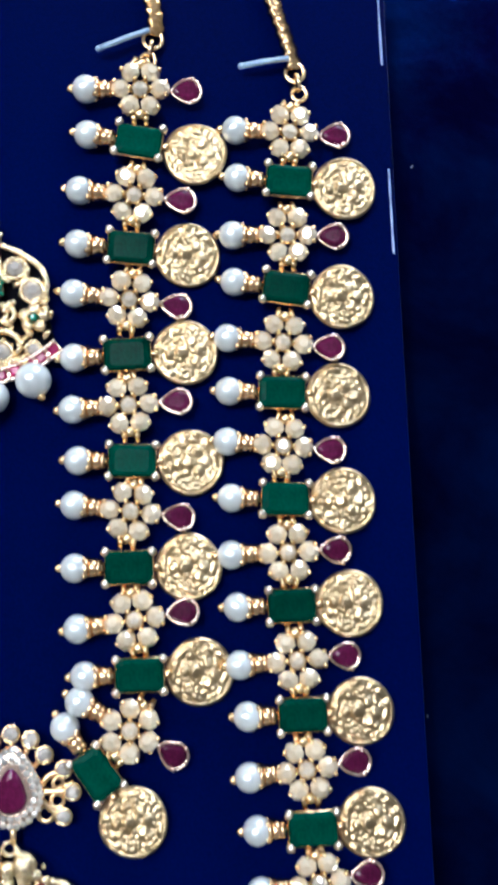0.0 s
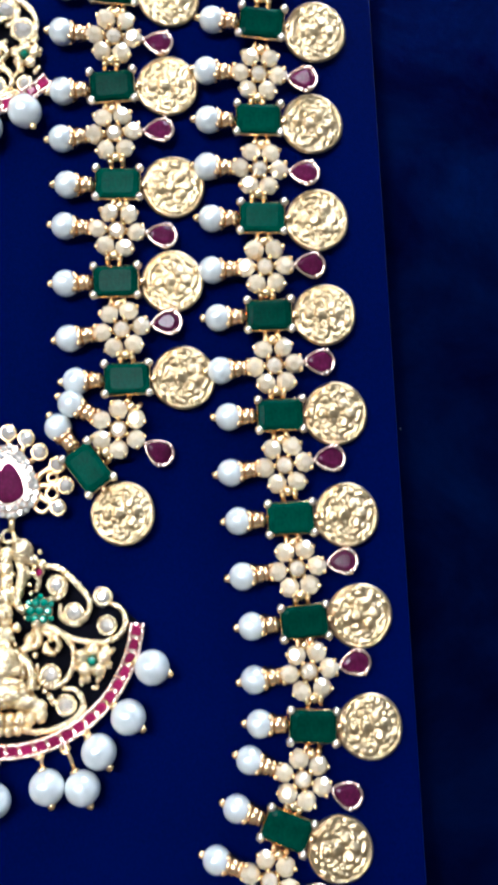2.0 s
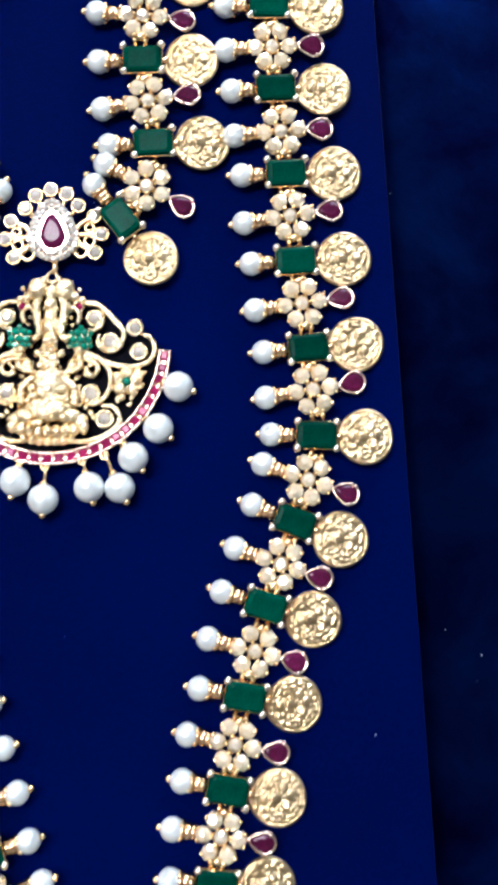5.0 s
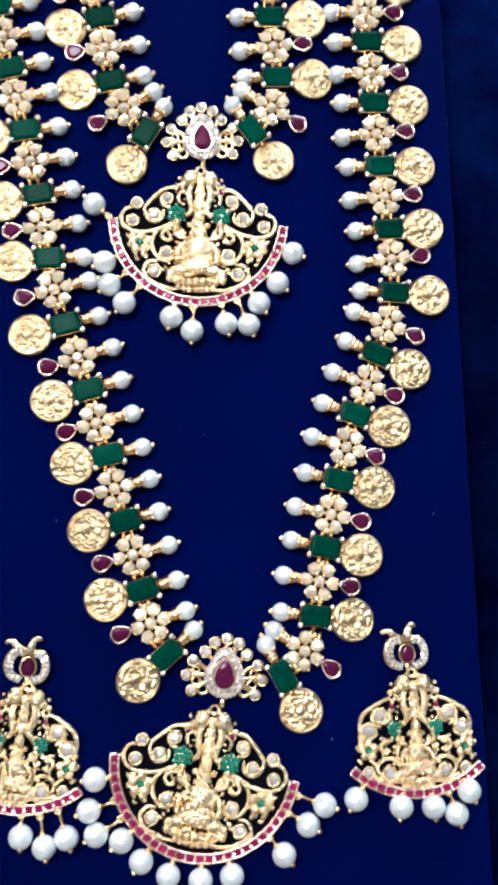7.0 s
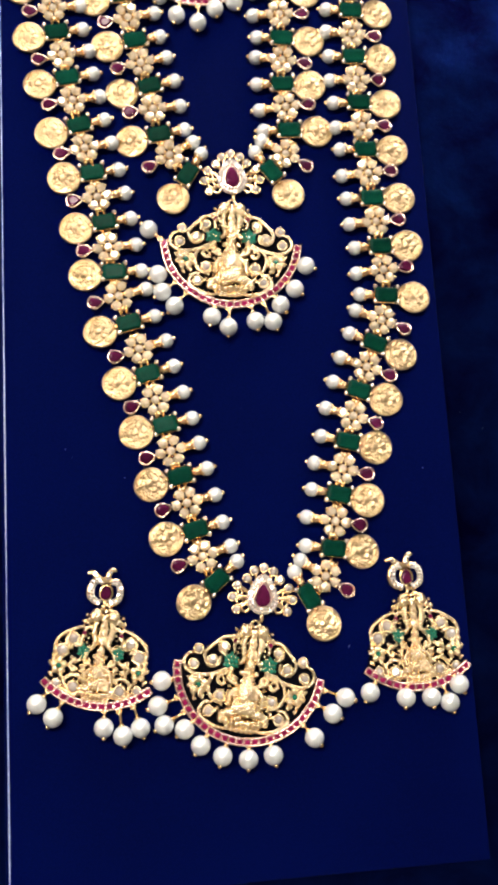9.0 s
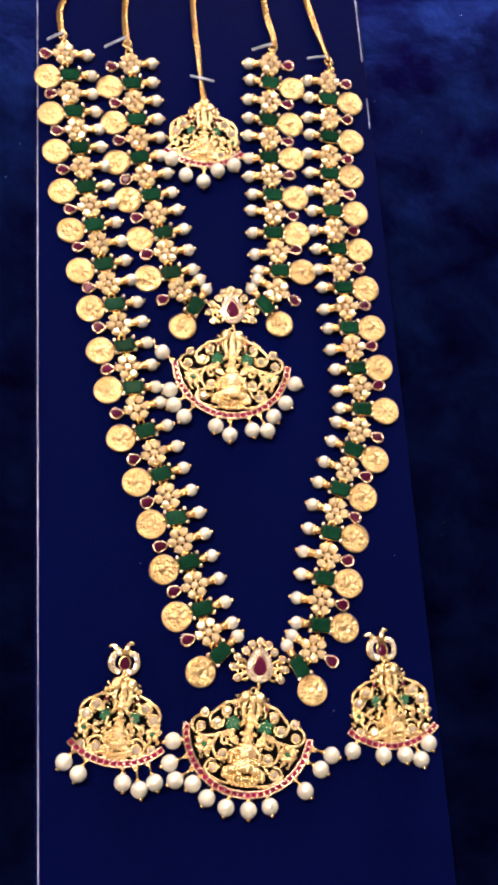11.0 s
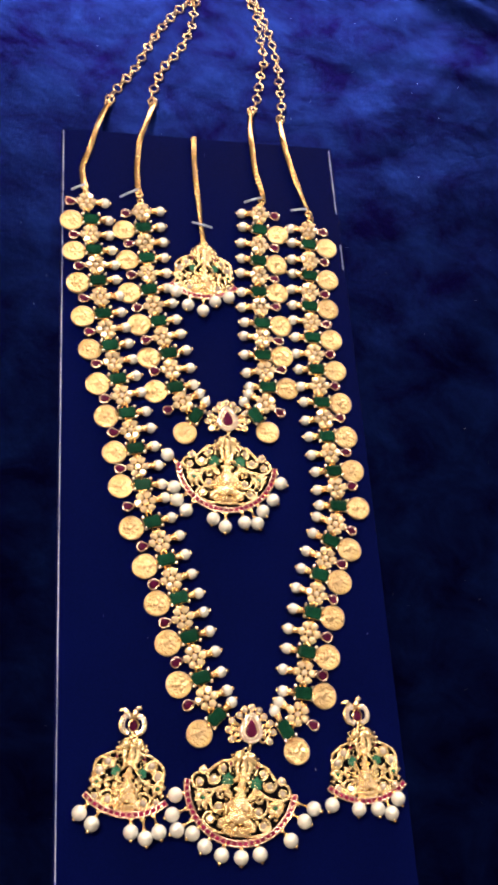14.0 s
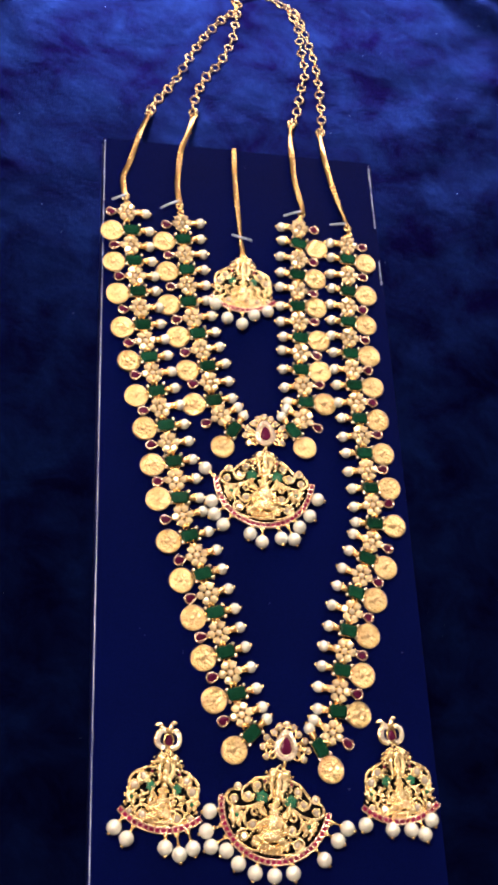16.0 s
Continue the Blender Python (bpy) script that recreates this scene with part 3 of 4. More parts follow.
def ruby_channel(pendant, cx, cy, R, a0, a1, count, width=2.7):
    """A gold channel along an arc, with a square ruby in each cell."""
    bm = bmesh.new()
    steps = 48
    rings = []
    for i in range(steps + 1):
        q = radians(a0 + (a1 - a0) * i / steps)
        c, s = math.cos(q), math.sin(q)
        w = width / 2
        prof = [(-w, -1.6), (w, -1.6), (w, 0.55), (w - 0.5, 0.62), (w - 0.55, 0.1), (-w + 0.55, 0.1), (-w + 0.5, 0.62), (-w, 0.55)]
        rings.append([(cx + (R + d) * c, cy + (R + d) * s, z) for d, z in prof])
    loft(bm, rings)
    for i in range(count + 1):
        q = radians(a0 + (a1 - a0) * (0.01 + 0.98 * i / count))
        for d in (-0.95, 0.95):
            ball(bm, cx + (R + d) * math.cos(q), cy + (R + d) * math.sin(q), 0.55, 0.46, seg=6)
    part("ruby_channel", bm, ROSE_GOLD, pendant, "gold channel of pink-red stones")
    size = abs(radians(a1 - a0)) * R / count
    stone = mesh("ruby", gem(octagon(1.65, size * 0.74, 0.2), -0.2, 0.4, 0.75, 0.6), PINK_RUBY, False)
    for i in range(count):
        q = a0 + (a1 - a0) * (i + 0.5) / count
        put("ruby", stone, pendant, at(cx + R * math.cos(radians(q)), cy + R * math.sin(radians(q)), 0, q, rnd.uniform(-5, 5), rnd.uniform(-5, 5)))


def pearl_fringe(pendant, places, cx, cy, R, a0, a1):
    """Large pearls, each on a wire loop from the nearest place of the arc."""
    for x, y in places:
        q = math.degrees(math.atan2(y - cy, x - cx))
        q = q - 360 if q > 90 else q
        q = min(max(q, a0), a1)
        ax, ay = cx + (R + 1.0) * math.cos(radians(q)), cy + (R + 1.0) * math.sin(radians(q))
        d = Vector((x - ax, y - ay))
        gap = d.length - 3.15
        u = d.normalized()
        turn = math.degrees(math.atan2(u.y, u.x))
        pearl = put("pearl", LARGE_PEARL, pendant, at(x, y, 0.5, turn), "white pearl on a gold wire")
        bm = bmesh.new()
        ball(bm, 3.3, 0, 0, 0.85, seg=8)
        ball(bm, -3.25, 0, 0, 1.0, sx=0.6, seg=8)
        length = max(0.4, gap)
        tube(bm, [(-3.2, 0, -0.2), (-3.4 - 0.5 * length, 0.2, -0.3), (-3.4 - length, 0, -0.3)], 0.42, 6)
        ring(bm, -3.5 - 0.75 * length, 0, -0.3, 0.75, 0.36, 12, 5)
        part("pearl_wire", bm, GOLD, pearl)


def round_stone(pendant, x, y, r, mat=None, name="white_stone", z=0.0):
    data = mesh(name, brilliant(0.92 * r, -0.4, 0.25, 0.35 + 0.55 * r), mat or CLEAR, False)
    put(name, data, pendant, at(x, y, z, rnd.uniform(0, 30), rnd.uniform(-14, 14), rnd.uniform(-14, 14)))


def blossom(bm, x, y, r, z=0.0):
    for i in range(5):
        q = radians(72 * i + 18)
        ball(bm, x + 0.62 * r * math.cos(q), y + 0.62 * r * math.sin(q), z, 0.46 * r, sz=0.6, seg=8)


def openwork(pendant, stones, greens, blossoms, spirals, wires, leaves, top, foot, k, rubies=()):
    """The pierced gold body: scroll wires, blossoms, two bird-like lobes at the top, a seated form."""
    bm = bmesh.new()
    for x, y, R, start, turns in spirals:
        for s in (-1, 1):
            spiral(bm, s * x, y, R, start if s > 0 else 180 - start, s * turns, 0.6, -0.3)
    for wire in wires:
        for s in (-1, 1):
            tube(bm, spline([(s * x, y, -0.3) for x, y in wire], 0.8), 0.62, 6, taper=lambda u: 1.1 - 0.3 * abs(2 * u - 1) ** 3)
    for x, y, r in stones:
        for s in (-1, 1):
            ring(bm, s * x, y, 0.15, r + 0.15, 0.38, 14, 5)
            ball(bm, s * x, y, -0.7, r, sz=0.5, seg=8)
    for x, y, r in greens:
        for s in (-1, 1):
            ball(bm, s * x, y, -0.6, r, sx=1.0, sy=1.15, sz=0.35, seg=12)
    for x, y, r in blossoms:
        for s in (-1, 1):
            blossom(bm, s * x, y, 1.3 * r)
            ball(bm, s * (x + r * 0.9), y + r * 0.8, -0.3, r * 0.4, sz=0.6, seg=8)
            ball(bm, s * (x - r * 0.4), y - r * 1.25, -0.3, r * 0.42, sz=0.6, seg=8)
    for x, y, r in leaves:
        for s in (-1, 1):
            ball(bm, s * x, y, -0.2, 0.8 * r, sx=1.25, sy=0.8, sz=0.6, seg=8, turn=s * (40 * x + 25 * y))
            ball(bm, s * (x + 0.7 * r), y + 0.6 * r, 0.0, 0.55 * r, seg=7)
    fill = random.Random(12)
    for i in range(24):
        x, y = fill.uniform(3.6, 9.2), fill.uniform(foot + 1.5, foot + 18 * k)
        for s in (-1, 1):
            ball(bm, s * x, y, -0.4, fill.uniform(0.4, 0.8), sx=fill.uniform(0.8, 1.6), sz=0.7, seg=6, turn=s * fill.uniform(0, 180))
    # the two lobes at the top, with beak, crest and neck
    for s in (-1, 1):
        ball(bm, s * 2.8, top + 0.3, 0.4, 2.3, sx=0.95, sy=1.05, sz=0.75, seg=14)
        ball(bm, s * 4.3, top - 1.0, 0.3, 1.5, sx=1.25, sy=0.8, sz=0.6, seg=10, turn=s * -35)
        ball(bm, s * 6.3, top - 1.9, 0.2, 0.8, sx=1.3, seg=8, turn=s * 30)
        ball(bm, s * 5.9, top + 0.3, 0.1, 0.6, seg=8)
        ball(bm, s * 1.5, top + 2.4, 0.1, 0.8, seg=8)
        tube(bm, spline([(s * 2.0, top - 1.0, 0.4), (s * 2.9, top - 3.4, 0.5), (s * 2.6, top - 6.2, 0.4), (s * 2.2, top - 8.8, 0.2), (s * 3.6, top - 10.6, 0.0)], 0.6), 0.85, 8, taper=lambda u: 0.85 + 0.3 * math.sin(3.1 * u))
        for i in range(5):
            ball(bm, s * (3.6 + 0.3 * i), top - 2.6 - 1.5 * i, -0.1, 0.5, seg=6)
        tube(bm, spline([(s * 2.6, top - 4.2, 0.1), (s * 4.6, top - 3.4, 0.1), (s * 5.9, top - 4.8, 0), (s * 5.4, top - 6.8, -0.2)], 0.6), 0.6, 6)
        ring(bm, s * 5.6, top - 3.2, 0.1, 0.95, 0.4, 10, 5)
    for dy, r, tall in ((-2.6, 1.4, 1.2), (-5.2, 1.5, 1.1), (-7.6, 1.7, 1.0)):
        ball(bm, 0, top + dy, 0.4, r, sy=tall, sz=0.6, seg=10)
        for s in (-1, 1):
            ball(bm, s * 0.9 * r, top + dy - 1.2, 0.2, 0.6, seg=7)
    ball(bm, 0, top - 0.6, 0.7, 1.3, sy=1.4, sz=0.6, seg=10)
    ring(bm, 0, top + 2.9, -0.2, 1.1, 0.45, 12, 6)
    part("openwork", bm, CAST_GOLD, pendant, "pierced scrolling gold openwork")
    bm = bmesh.new()
    figure(bm, foot, k)
    part("seated_figure", bm, CAST_GOLD, pendant, "plain raised seated gold form")
    for x, y, r in stones:
        for s in (-1, 1):
            round_stone(pendant, s * x, y, r)
    for x, y, r in greens:
        for s in (-1, 1):
            for i in range(7):
                q = radians(60 * i)
                d = 0.0 if i == 6 else r * 0.64
                round_stone(pendant, s * x + d * math.cos(q), y + 1.1 * d * math.sin(q), r * 0.36, BRIGHT_EMERALD, "small_emerald", 0.5)
                if i < 6:
                    round_stone(pendant, s * x + 0.98 * r * math.cos(q + 0.52), y + 1.08 * r * math.sin(q + 0.52), r * 0.25, BRIGHT_EMERALD, "small_emerald", 0.3)
    for x, y, r in blossoms:
        for s in (-1, 1):
            round_stone(pendant, s * x, y, r * 0.33, BRIGHT_EMERALD, "small_emerald", 0.5)
    for x, y, r in rubies:
        for s in (-1, 1):
            round_stone(pendant, s * x, y, r, PINK_RUBY, "small_ruby", 0.3)


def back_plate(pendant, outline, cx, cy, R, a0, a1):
    """An added dark sheet for the shade in the gaps: an outline down one side, mirrored, closed by the channel's arc.
    """
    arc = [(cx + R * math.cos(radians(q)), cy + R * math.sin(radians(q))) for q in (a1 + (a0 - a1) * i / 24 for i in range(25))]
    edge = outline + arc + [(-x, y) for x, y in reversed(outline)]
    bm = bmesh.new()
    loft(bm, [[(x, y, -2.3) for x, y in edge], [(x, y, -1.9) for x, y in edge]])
    part("back_plate", bm, GAP_SHADE, pendant, "added dark sheet standing for shade in the openwork", False)


def inverse_place(m, x, y):
    p = m.inverted() @ Vector((x * MM, y * MM, 0))
    return p.x / MM, p.y / MM


def fan_pendant(necklace, x, y, turn, pearls):
    """The great fan-shaped pendant under a drop; x, y: its eyelet."""
    pendant = new("fan_pendant")
    pendant.parent = necklace
    pendant.matrix_basis = m = at(x, y, 0, turn)
    tagged(pendant, "fan-shaped gold pendant edged with ruby stones")
    cx, cy, R, a0, a1 = 0, -14.3, 23.6, -178, -2
    openwork(pendant,
             stones=[(17.3, -10.6, 1.35), (18.2, -15.6, 1.4), (12.3, -13.6, 1.45), (8.9, -8.8, 1.3), (8.6, -24.4, 1.5), (11.5, -29.6, 1.5)],
             greens=[(6.3, -13.3, 2.35)], blossoms=[(15.8, -21.8, 2.5)],
             spirals=[(8.7, -8.9, 2.4, 250, 0.7)],
             wires=[[(4.5, -5.4), (6.8, -5.5), (9.6, -5.9), (12.6, -8.6), (14.9, -11.3), (14.5, -14.0), (12.5, -15.6), (10.0, -14.4), (9.9, -12.0)],
                    [(6.1, -15.0), (10.6, -17.4), (13.4, -18.4), (17.0, -18.7), (20.3, -17.4), (21.5, -14.9), (20.5, -12.6), (18.6, -11.8)],
                    [(4.9, -16.6), (8.4, -16.5), (11.3, -18.2), (12.6, -21.2), (11.6, -24.8), (8.9, -26.6), (6.3, -25.1), (6.2, -22.6)],
                    [(3.6, -34.2), (8.0, -34.2), (12.4, -32.5), (14.5, -29.8), (13.2, -27.1), (10.7, -26.9)],
                    [(6.3, -17.1), (9.0, -17.8), (9.9, -19.5), (8.6, -20.8), (6.8, -20.1)]],
             leaves=[(4.6, -27.6, 1.0), (6.0, -30.4, 1.0), (18.9, -20.4, 0.9), (14.0, -25.6, 0.9), (17.0, -25.0, 0.9), (18.6, -22.8, 0.8), (4.6, -19.0, 0.9), (5.2, -17.8, 0.8), (12.8, -23.2, 0.7), (9.2, -29.4, 0.7), (16.4, -26.6, 0.7)],
             top=-3.2, foot=-33.2, k=1.24, rubies=[(5.9, -6.6, 0.7)])
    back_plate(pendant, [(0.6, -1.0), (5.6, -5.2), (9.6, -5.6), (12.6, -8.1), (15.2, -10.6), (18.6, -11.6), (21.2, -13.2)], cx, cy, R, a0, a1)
    ruby_channel(pendant, cx, cy, R, a0, a1, 29)
    pearl_fringe(pendant, [inverse_place(m, *p) for p in pearls], cx, cy, R, a0, a1)


def crest(necklace, x, y, turn):
    """The drop-shaped ruby in its halo, with a crown of stones and a spray to each side."""
    piece = new("ruby_crest")
    piece.parent = necklace
    piece.matrix_basis = at(x, y, 0, turn)
    tagged(piece, "drop ruby in a halo of white stones")
    rim = pear(10.8, 13.6, 32)
    bm = bmesh.new()
    loft(bm, [[(0.92 * a, 0.92 * b + 0.8, -1.5) for a, b in rim], [(a, b + 0.8, -0.6) for a, b in rim], [(a, b + 0.8, 0.3) for a, b in rim], [(0.8 * a, 0.8 * b + 0.6, 0.9) for a, b in rim], [(0.5 * a, 0.55 * b + 0.4, 0.9) for a, b in rim]])
    part("halo", bm, ROSE_GOLD, piece, "pale pink gold halo setting")
    bm = bmesh.new()
    sprays = [(8.6, 3.2), (10.0, -0.6), (8.4, -4.5)]
    for s in (-1, 1):
        for a, b in sprays:
            tube(bm, spline([(s * 4, -0.5, -0.6), (s * (a + 3) / 2, b * 0.6, -0.5), (s * a, b, -0.5)], 0.8), 0.68, 6)
            ring(bm, s * a, b, 0.0, 1.35, 0.3, 12, 5)
        ring(bm, s * 5.5, -3.9, -0.4, 1.3, 0.5, 12, 6)
        ring(bm, s * 7.4, -1.9, -0.4, 1.1, 0.42, 12, 6)
        ring(bm, s * 7.6, 0.9, -0.4, 0.9, 0.4, 12, 6)
        tube(bm, [(s * 7, 0, -0.7), (s * 10.2, 0.9, -0.7)], 0.6, 6)
    crown = [(s * a, b) for a, b in ((0.0, 9.4), (3.2, 8.3), (5.5, 5.7)) for s in ((-1, 1) if a else (1,))]
    for a, b in crown:
        ring(bm, a, b, 0.0, 1.4, 0.3, 12, 5)
        tube(bm, [(0.6 * a, 0.6 * b, -0.6), (a, b, -0.6)], 0.6, 6)
    tube(bm, [(0, -5.4, -0.4), (0, -8.4, -0.4)], 0.75, 6)
    part("stem_setting", bm, GOLD, piece, "thin gold stems and stone cups")
    stone = mesh("ruby", gem([(a, b + 0.3) for a, b in pear(5.2, 7.4, 24)], 0.2, 1.1, 1.9, 0.6), RUBY, False)
    put("ruby", stone, piece)
    pave = mesh("pave_stone", gem(circle(0.62, 7), -0.2, 0.3, 0.62, 0.5), CLEAR, False)
    for f, count in ((0.90, 30), (0.72, 22)):
        line = spline([(f * a, f * b + 0.7, 0.7) for a, b in rim + rim[:1]], 0.1)
        for i in range(count):
            p = line[int(i * (len(line) - 1) / count)]
            put("pave_stone", pave, piece, at(p.x, p.y, 0.55 if f > 0.8 else 0.85, rnd.uniform(0, 50), rnd.uniform(-12, 12), rnd.uniform(-12, 12)))
    for a, b in crown:
        round_stone(piece, a, b, 1.45)
    for s in (-1, 1):
        for a, b in sprays:
            round_stone(piece, s * a, b, 1.4)


def small_fan(thing, x, y, turn, pearls):
    """The domed body that both earrings and the forehead ornament share; x, y: its eyelet."""
    m = at(x, y, 0, turn)
    body = put("pendant_body", mesh("pendant_body", (lambda b: (ring(b, 0, 1.4, -0.4, 1.2, 0.5, 12, 6), b)[1])(bmesh.new()), GOLD), thing, m, "domed pierced gold body")
    cx, cy, R, a0, a1 = 0, -4.6, 25.4, -133, -47
    openwork(body,
             stones=[(12.4, -13.6, 1.9), (9.2, -9.6, 1.7), (7.4, -24.6, 1.7), (12.9, -24.0, 1.2)],
             greens=[(5.6, -13.2, 1.75)], blossoms=[(12.8, -18.4, 2.1)],
             spirals=[(9.0, -9.8, 2.8, 270, 0.7)],
             wires=[[(6.3, -5.3), (9.1, -6.3), (11.6, -7.7), (13.9, -9.6), (14.8, -12.3), (14.1, -14.8), (12.0, -15.2), (10.0, -14.2)],
                    [(5.6, -6.3), (6.3, -8.3), (7.0, -11.3), (8.7, -11.7)],
                    [(4.3, -16.3), (4.8, -19.8), (3.5, -23.7)],
                    [(5.8, -16.1), (8.6, -16.6), (9.4, -18.1), (8.1, -19.5), (6.8, -18.7)],
                    [(4.3, -24.6), (5.1, -21.8), (7.5, -20.8), (10.0, -21.9), (10.4, -24.2), (8.3, -25.5)],
                    [(3.6, -26.7), (7.6, -26.8), (11.5, -25.1)]],
             leaves=[(4.4, -20.6, 0.9), (14.4, -15.6, 0.9), (11.0, -22.4, 0.9), (14.9, -21.4, 0.9), (4.8, -25.8, 1.0), (15.2, -18.0, 0.9), (7.6, -18.6, 0.8)],
             top=-1.9, foot=-27.4, k=0.95, rubies=[(5.9, -7.4, 0.75)])
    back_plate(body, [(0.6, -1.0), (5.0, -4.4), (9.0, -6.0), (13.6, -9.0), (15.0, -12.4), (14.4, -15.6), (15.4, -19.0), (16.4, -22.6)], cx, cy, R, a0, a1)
    ruby_channel(body, cx, cy, R, a0, a1, 15)
    pearl_fringe(body, [inverse_place(m, *p) for p in pearls], cx, cy, R, a0 + 4, a1 - 4)


# ---- the long necklace ----
long_necklace = tagged(new("long_necklace"), "long gold coin necklace with emeralds, pearls and rubies", "necklace", "necklaces")
long_necklace.matrix_basis = at(0, 0, 0)
strand(long_necklace, [
    (-67.4, 124.0, -181), (-65.2, 113.0, -181), (-65.6, 103.7, -180), (-64.1, 94.5, -179), (-63.2, 85.5, -176), (-62.3, 76.4, -174), (-61.2, 66.9, -173), (-60.1, 57.3, -172),
    (-58.6, 48.3, -171), (-57.0, 39.3, -171), (-55.5, 30.6, -171), (-53.6, 21.0, -167), (-51.9, 12.2, -168), (-49.6, 2.8, -173), (-48.2, -6.2, -172), (-46.2, -15.7, -172),
    (-45.3, -25.0, -175), (-43.6, -34.0, -179), (-42.4, -42.7, -166), (-39.5, -52.5, -166), (-36.4, -61.8, -164), (-33.9, -70.7, -165), (-31.8, -79.9, -166), (-28.9, -88.6, -169),
    (-27.5, -97.7, -167), (-24.9, -106.4, -167), (-23.1, -115.5, -167), (-20.8, -124.7, -167), (-18.9, -133.6, -163), (-14.9, -141.9, -140),
])
strand(long_necklace, [
    (51.8, 112.2, -4), (51.2, 103.0, -7), (50.4, 93.1, -2), (49.7, 83.4, -10), (48.6, 73.6, -7), (48.0, 64.7, -4), (47.7, 55.3, -7), (47.6, 46.0, -4),
    (47.6, 36.8, 0), (47.8, 27.7, -1), (48.2, 18.4, 2), (48.7, 9.3, -1), (48.9, 0.2, 5), (49.4, -9.4, 0), (50.0, -18.4, 5), (50.7, -27.8, 2),
    (51.0, -36.5, 6), (51.1, -46.0, -5), (48.7, -55.0, -23), (45.4, -63.3, -25), (41.9, -71.7, -23), (38.3, -79.8, -21), (35.5, -88.8, -19), (32.9, -97.6, -14),
    (30.3, -106.9, -15), (28.3, -115.6, -14), (26.3, -124.6, -12), (24.9, -133.7, -9), (21.5, -142.7, -36), (15.4, -149.0, -64),
])
crest(long_necklace, 0, -148, -7)
fan_pendant(long_necklace, -2.9, -156.4, -11.8, [(-34.5, -172.6), (-36.2, -180.3), (-34.5, -186.4), (-28.1, -188.2), (-23.2, -193.6), (-16.4, -197.5), (-8.2, -199.1), (-0.1, -198.5), (13.6, -194.1), (20.2, -187.0), (24.8, -182.3)])
cord(long_necklace, [(-68.3, 135.4, -1.1), (-68.9, 139.5, -1), (-69.1, 147.8, -1.2), (-65.4, 158.5, -1.2), (-61.0, 174.5, -1.4), (-54.6, 194.0, -5.2)])
cord(long_necklace, [(53.4, 124.6, -1.1), (52.6, 129.0, -1), (48.6, 143.7, -1.2), (45.2, 161.7, -1.2), (43.7, 173.5, -1.6), (44.0, 189.0, -5.2)])
chain(long_necklace, [(-53.2, 198.5), (-49.7, 205.2), (-39.1, 220.6), (-31.5, 236.4), (-21.9, 253.8), (-10.5, 269.3), (-3.0, 276.1), (0.4, 283.6)])
chain(long_necklace, [(44.8, 192.5), (46.3, 202.8), (46.3, 221.5), (45.6, 240.5), (42.4, 258.4), (38.7, 276.1), (33.9, 283.5), (25.9, 287.8), (16.0, 295.0)])
bm = bmesh.new()
tube(bm, spline([(1.0, 285.0, -5.6), (-6.5, 290.0, -5.6), (-8.5, 292.6, -5.6), (-3.0, 293.2, -5.6), (5.0, 293.0, -5.6), (12.0, 297.6, -5.6), (15.0, 293.4, -5.6), (9.0, 290.4, -5.6), (3.0, 287.5, -5.6)], 0.8), 0.85, 8)
part("hook_clasp", bm, GOLD, long_necklace, "bent gold hook clasp")

# ---- the short necklace ----
short_necklace = tagged(new("short_necklace"), "short gold coin necklace with emeralds, pearls and rubies", "necklace", "necklaces")
strand(short_necklace, [
    (-38.5, 119.1, -174), (-38.1, 109.3, -174), (-37.5, 100.1, -175), (-36.9, 90.8, -176), (-36.7, 81.4, -174), (-36.5, 71.9, -171), (-34.4, 62.8, -171), (-32.3, 53.7, -170),
    (-30.7, 44.8, -167), (-28.0, 35.6, -168), (-27.1, 26.7, -173), (-25.5, 16.8, -170), (-22.2, 8.9, -151), (-16.2, 1.4, -124),
])
strand(short_necklace, [
    (25.2, 121.0, -3), (24.6, 111.1, -12), (23.4, 101.3, -8), (22.5, 91.6, -7), (21.9, 82.3, -9), (21.2, 72.5, 1), (21.1, 63.6, 2), (21.4, 53.8, -3),
    (20.8, 45.1, -9), (20.2, 35.5, -2), (20.8, 26.6, 6), (21.4, 17.4, -1), (19.4, 8.3, -32), (13.7, 1.6, -56),
])
crest(short_necklace, -0.5, -0.6, 0)
fan_pendant(short_necklace, -1.2, -9.4, -4.5, [(-31.0, -18.9), (-28.6, -35.4), (-27.5, -41.8), (-23.5, -47.0), (-10.8, -51.4), (-5.3, -55.4), (4.1, -53.6), (10.3, -54.1), (13.4, -48.1), (18.8, -42.5), (23.4, -34.2)])
cord(short_necklace, [(-39.5, 131.6, -1.1), (-40.0, 137.0, -1), (-39.9, 148.6, -1.2), (-37.9, 166.8, -1.2), (-34.0, 179.0, -2.0), (-29.3, 195.0, -5.2)])
cord(short_necklace, [(27.9, 131.6, -1.1), (28.3, 135.5, -1), (25.7, 150.8, -1.2), (25.2, 165.6, -1.2), (25.0, 177.4, -2.0), (27.2, 194.0, -5.2)])
chain(short_necklace, [(-29.2, 199.0), (-28.8, 205.9), (-22.3, 223.0), (-11.8, 238.1), (-4.2, 255.7), (-2.5, 264.2), (-0.5, 276.6), (-1.0, 285)])
chain(short_necklace, [(28.4, 197.5), (31.1, 202.8), (36.1, 225.8), (38.6, 235.4), (37.4, 252.9), (36.6, 270.4), (32.4, 281.4)])

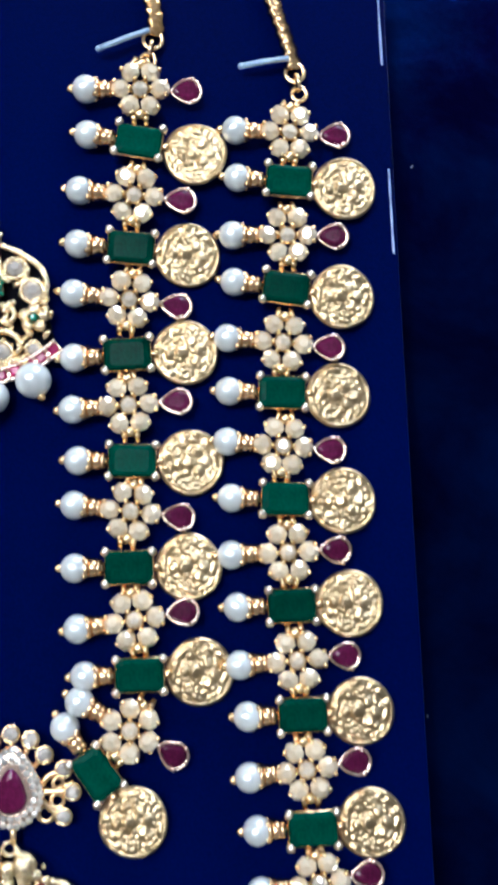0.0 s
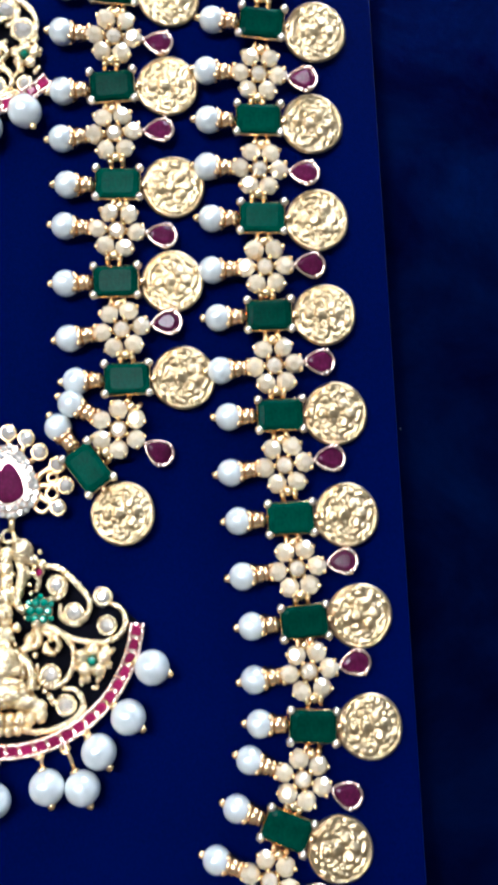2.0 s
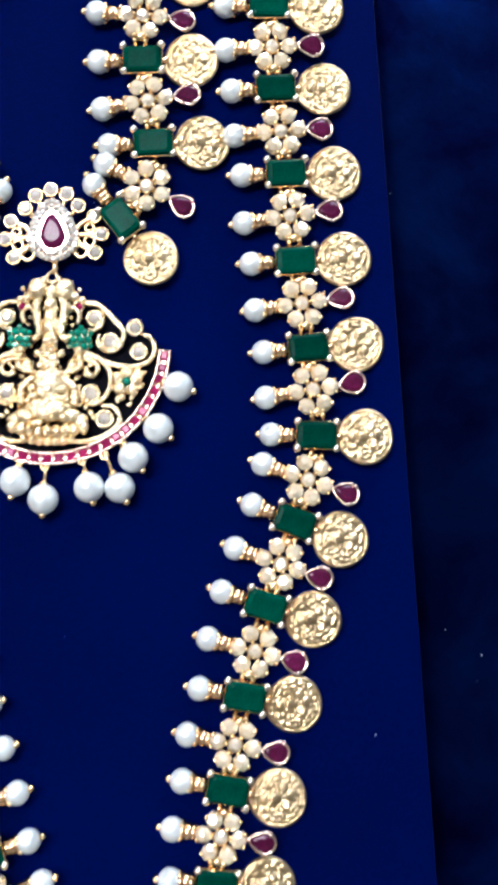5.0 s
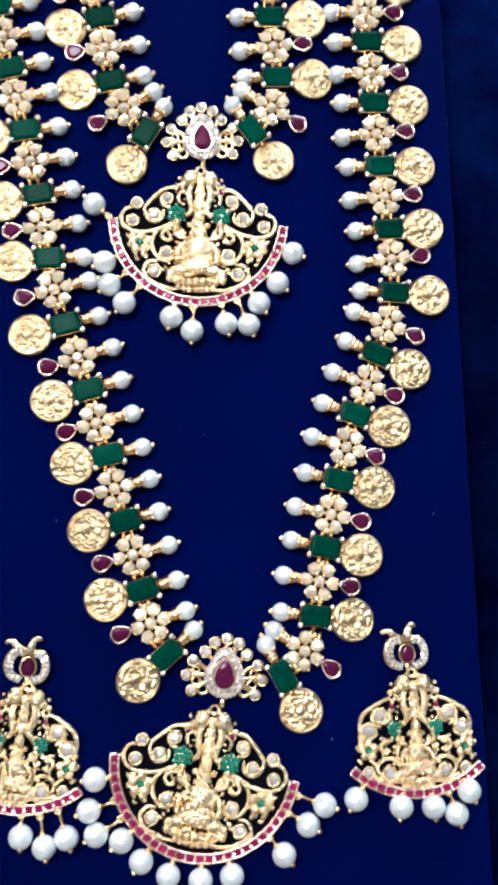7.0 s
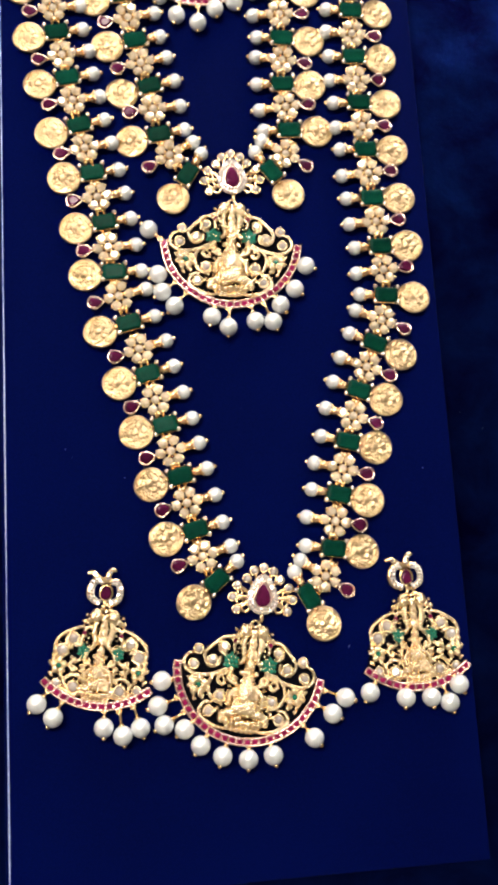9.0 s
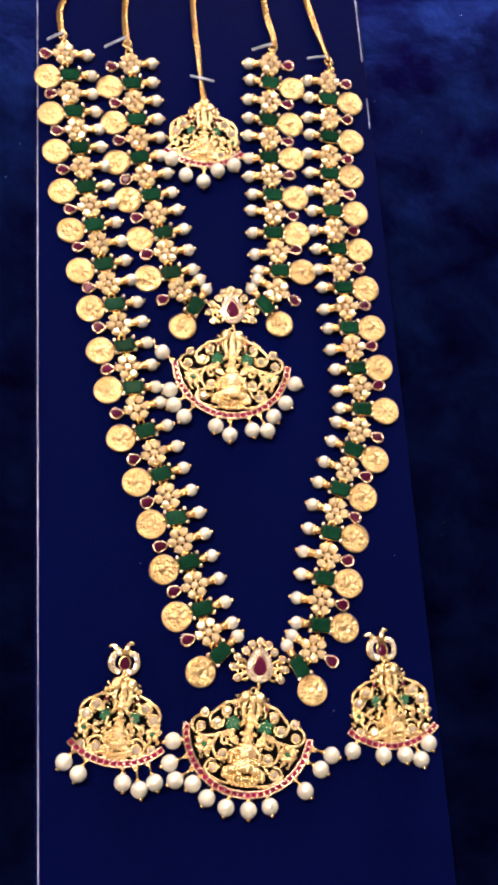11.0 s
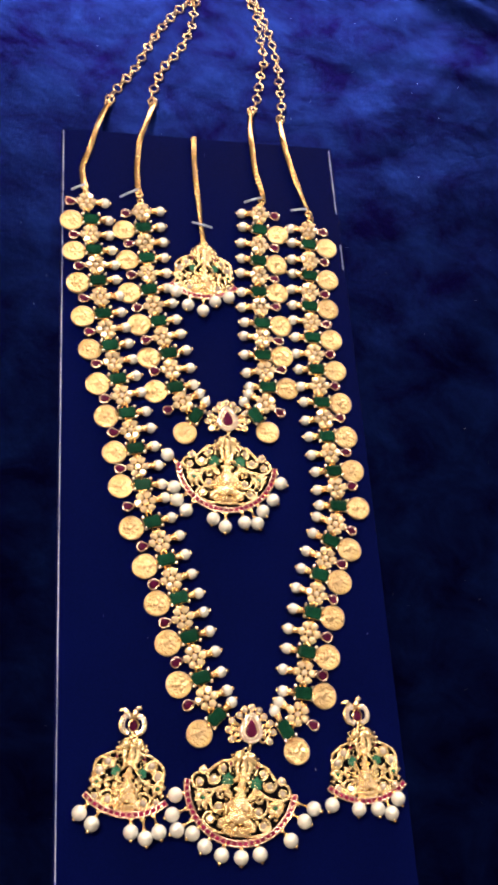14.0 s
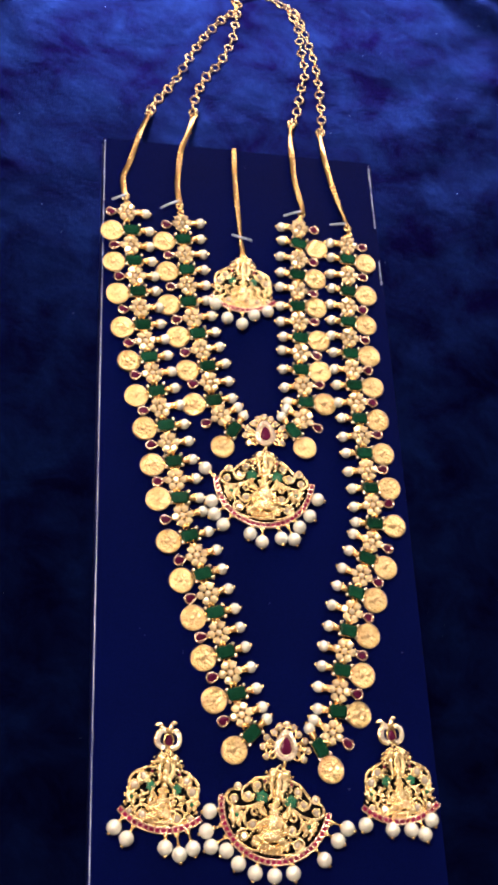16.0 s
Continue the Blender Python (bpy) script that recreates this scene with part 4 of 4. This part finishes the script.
# ---- the forehead ornament and the earrings ----
tikka = tagged(new("forehead_ornament"), "gold forehead ornament with pearls on a gold strap", "jewellery")
small_fan(tikka, -6.7, 98.8, -3, [(-16.7, 63.5), (-9.1, 60.4), (-22.5, 71.4), (-2.5, 65.9), (4.8, 68.6)])
cord(tikka, [(-6.4, 101.7, -1.0), (-7.3, 121.1, -1.4), (-8.3, 146.7, -1.4), (-8.0, 171.4, -1.5)], 1.3, "gold_strap", False)


def earring(x, y, turn, body, pearls):
    thing = tagged(new("earring"), "gold drop earring with rubies, emeralds and pearls", "earring", "pair of earrings")
    m = at(x, y, 0, turn)
    stud = new("stud")
    stud.parent = thing
    stud.matrix_basis = m @ Matrix.Scale(0.87, 4)
    bm = bmesh.new()
    for s, w in ((-1, 6.3), (1, 5.4)):
        tube(bm, spline([(s * 1.2, 3.8, 0), (s * 0.75 * w, 3.6, 0), (s * w, 0.3, 0), (s * 0.86 * w, -3.0, 0), (s * 2.0, -4.6, 0)], 0.7), 1.3, 8, 0.7)
    for leaf in ([(-1.0, 3.2, 0), (-3.6, 4.9, 0.5), (-5.6, 6.6, 0.4), (-7.8, 6.0, 0.1)], [(0.2, 3.2, 0), (0.2, 5.6, 0.5), (1.2, 8.0, 0.4), (3.2, 8.0, 0.1)]):
        tube(bm, spline(leaf, 0.7), 1.6, 8, 0.6, taper=lambda u: 1.15 - 0.75 * u)
    ring(bm, 0, -0.4, 0.0, 2.3, 0.5, 16, 6, sy=1.25)
    tube(bm, [(0, -2.5, -0.6), (0, -6.2, -0.6)], 0.9, 6)
    part("stud_setting", bm, GOLD, stud)
    put("ruby", mesh("ruby", gem([(1.0 * a, b - 0.4) for a, b in pear(4.2, 5.6, 18)], -0.5, 0.6, 1.2, 0.6), RUBY, False), stud)
    pave = mesh("pave_stone", gem(circle(0.72, 7), -0.3, 0.3, 0.7, 0.5), CLEAR, False)
    for s, grow in ((-1, 0.88), (1, 0.84), (-1, 1.1), (1, 1.04)):
        for p in spline([(s * grow * 2.6, grow * 3.7, 0), (s * grow * 4.6, grow * 3.1, 0), (s * grow * 5.6, 0.2, 0), (s * grow * 4.9, -2.9 * grow, 0), (s * grow * 2.2, -4.2 * grow, 0)], 1.4):
            put("pave_stone", pave, stud, at(p.x, p.y, 0.8, rnd.uniform(0, 50), rnd.uniform(-9, 9), rnd.uniform(-9, 9)))
    for px, py in ((-3.2, 4.7), (-5.0, 6.1), (0.2, 5.0), (0.9, 7.0)):
        put("pave_stone", pave, stud, at(px, py, 0.9, rnd.uniform(0, 50), rnd.uniform(-9, 9), rnd.uniform(-9, 9)))
    small_fan(thing, *body, pearls)
    return thing


earring(48.8, -144.3, 0, (49.8, -150.8, 0), [(33.1, -181.3), (44.9, -183.8), (53.4, -184.3), (59.4, -186.4), (63.1, -180.8)])
earring(-51.0, -143.0, -9, (-51.3, -149.4, -10), [(-74.4, -176.9), (-69.4, -181.5), (-53.6, -185.8), (-47.7, -188.7), (-42.0, -186.7)])


# ---- the pins that hold the strands ----
def pin(x0, y0, x1, y1):
    bm = bmesh.new()
    tube(bm, [(0, 0, 0), ((x1 - x0) / 2, (y1 - y0) / 2, 0.25), (x1 - x0, y1 - y0, 0)], 0.55, 6)
    ball(bm, 0, 0, 0, 0.6, seg=6)
    thing = put("holding_pin", mesh("holding_pin", bm, PIN), None, at(x0, y0, BOARD_Z + 2.6))
    return tagged(thing, "thin pale plastic pin across a gold cord", "pin", "holding pins")


for ends in ((-74.8, 131.8, -68.0, 135.4), (-49.5, 128.5, -40.0, 133.9), (17.9, 129.0, 27.2, 132.4), (43.6, 125.1, 52.4, 126.4), (-11.4, 114.3, -1.2, 111.4)):
    pin(*ends)
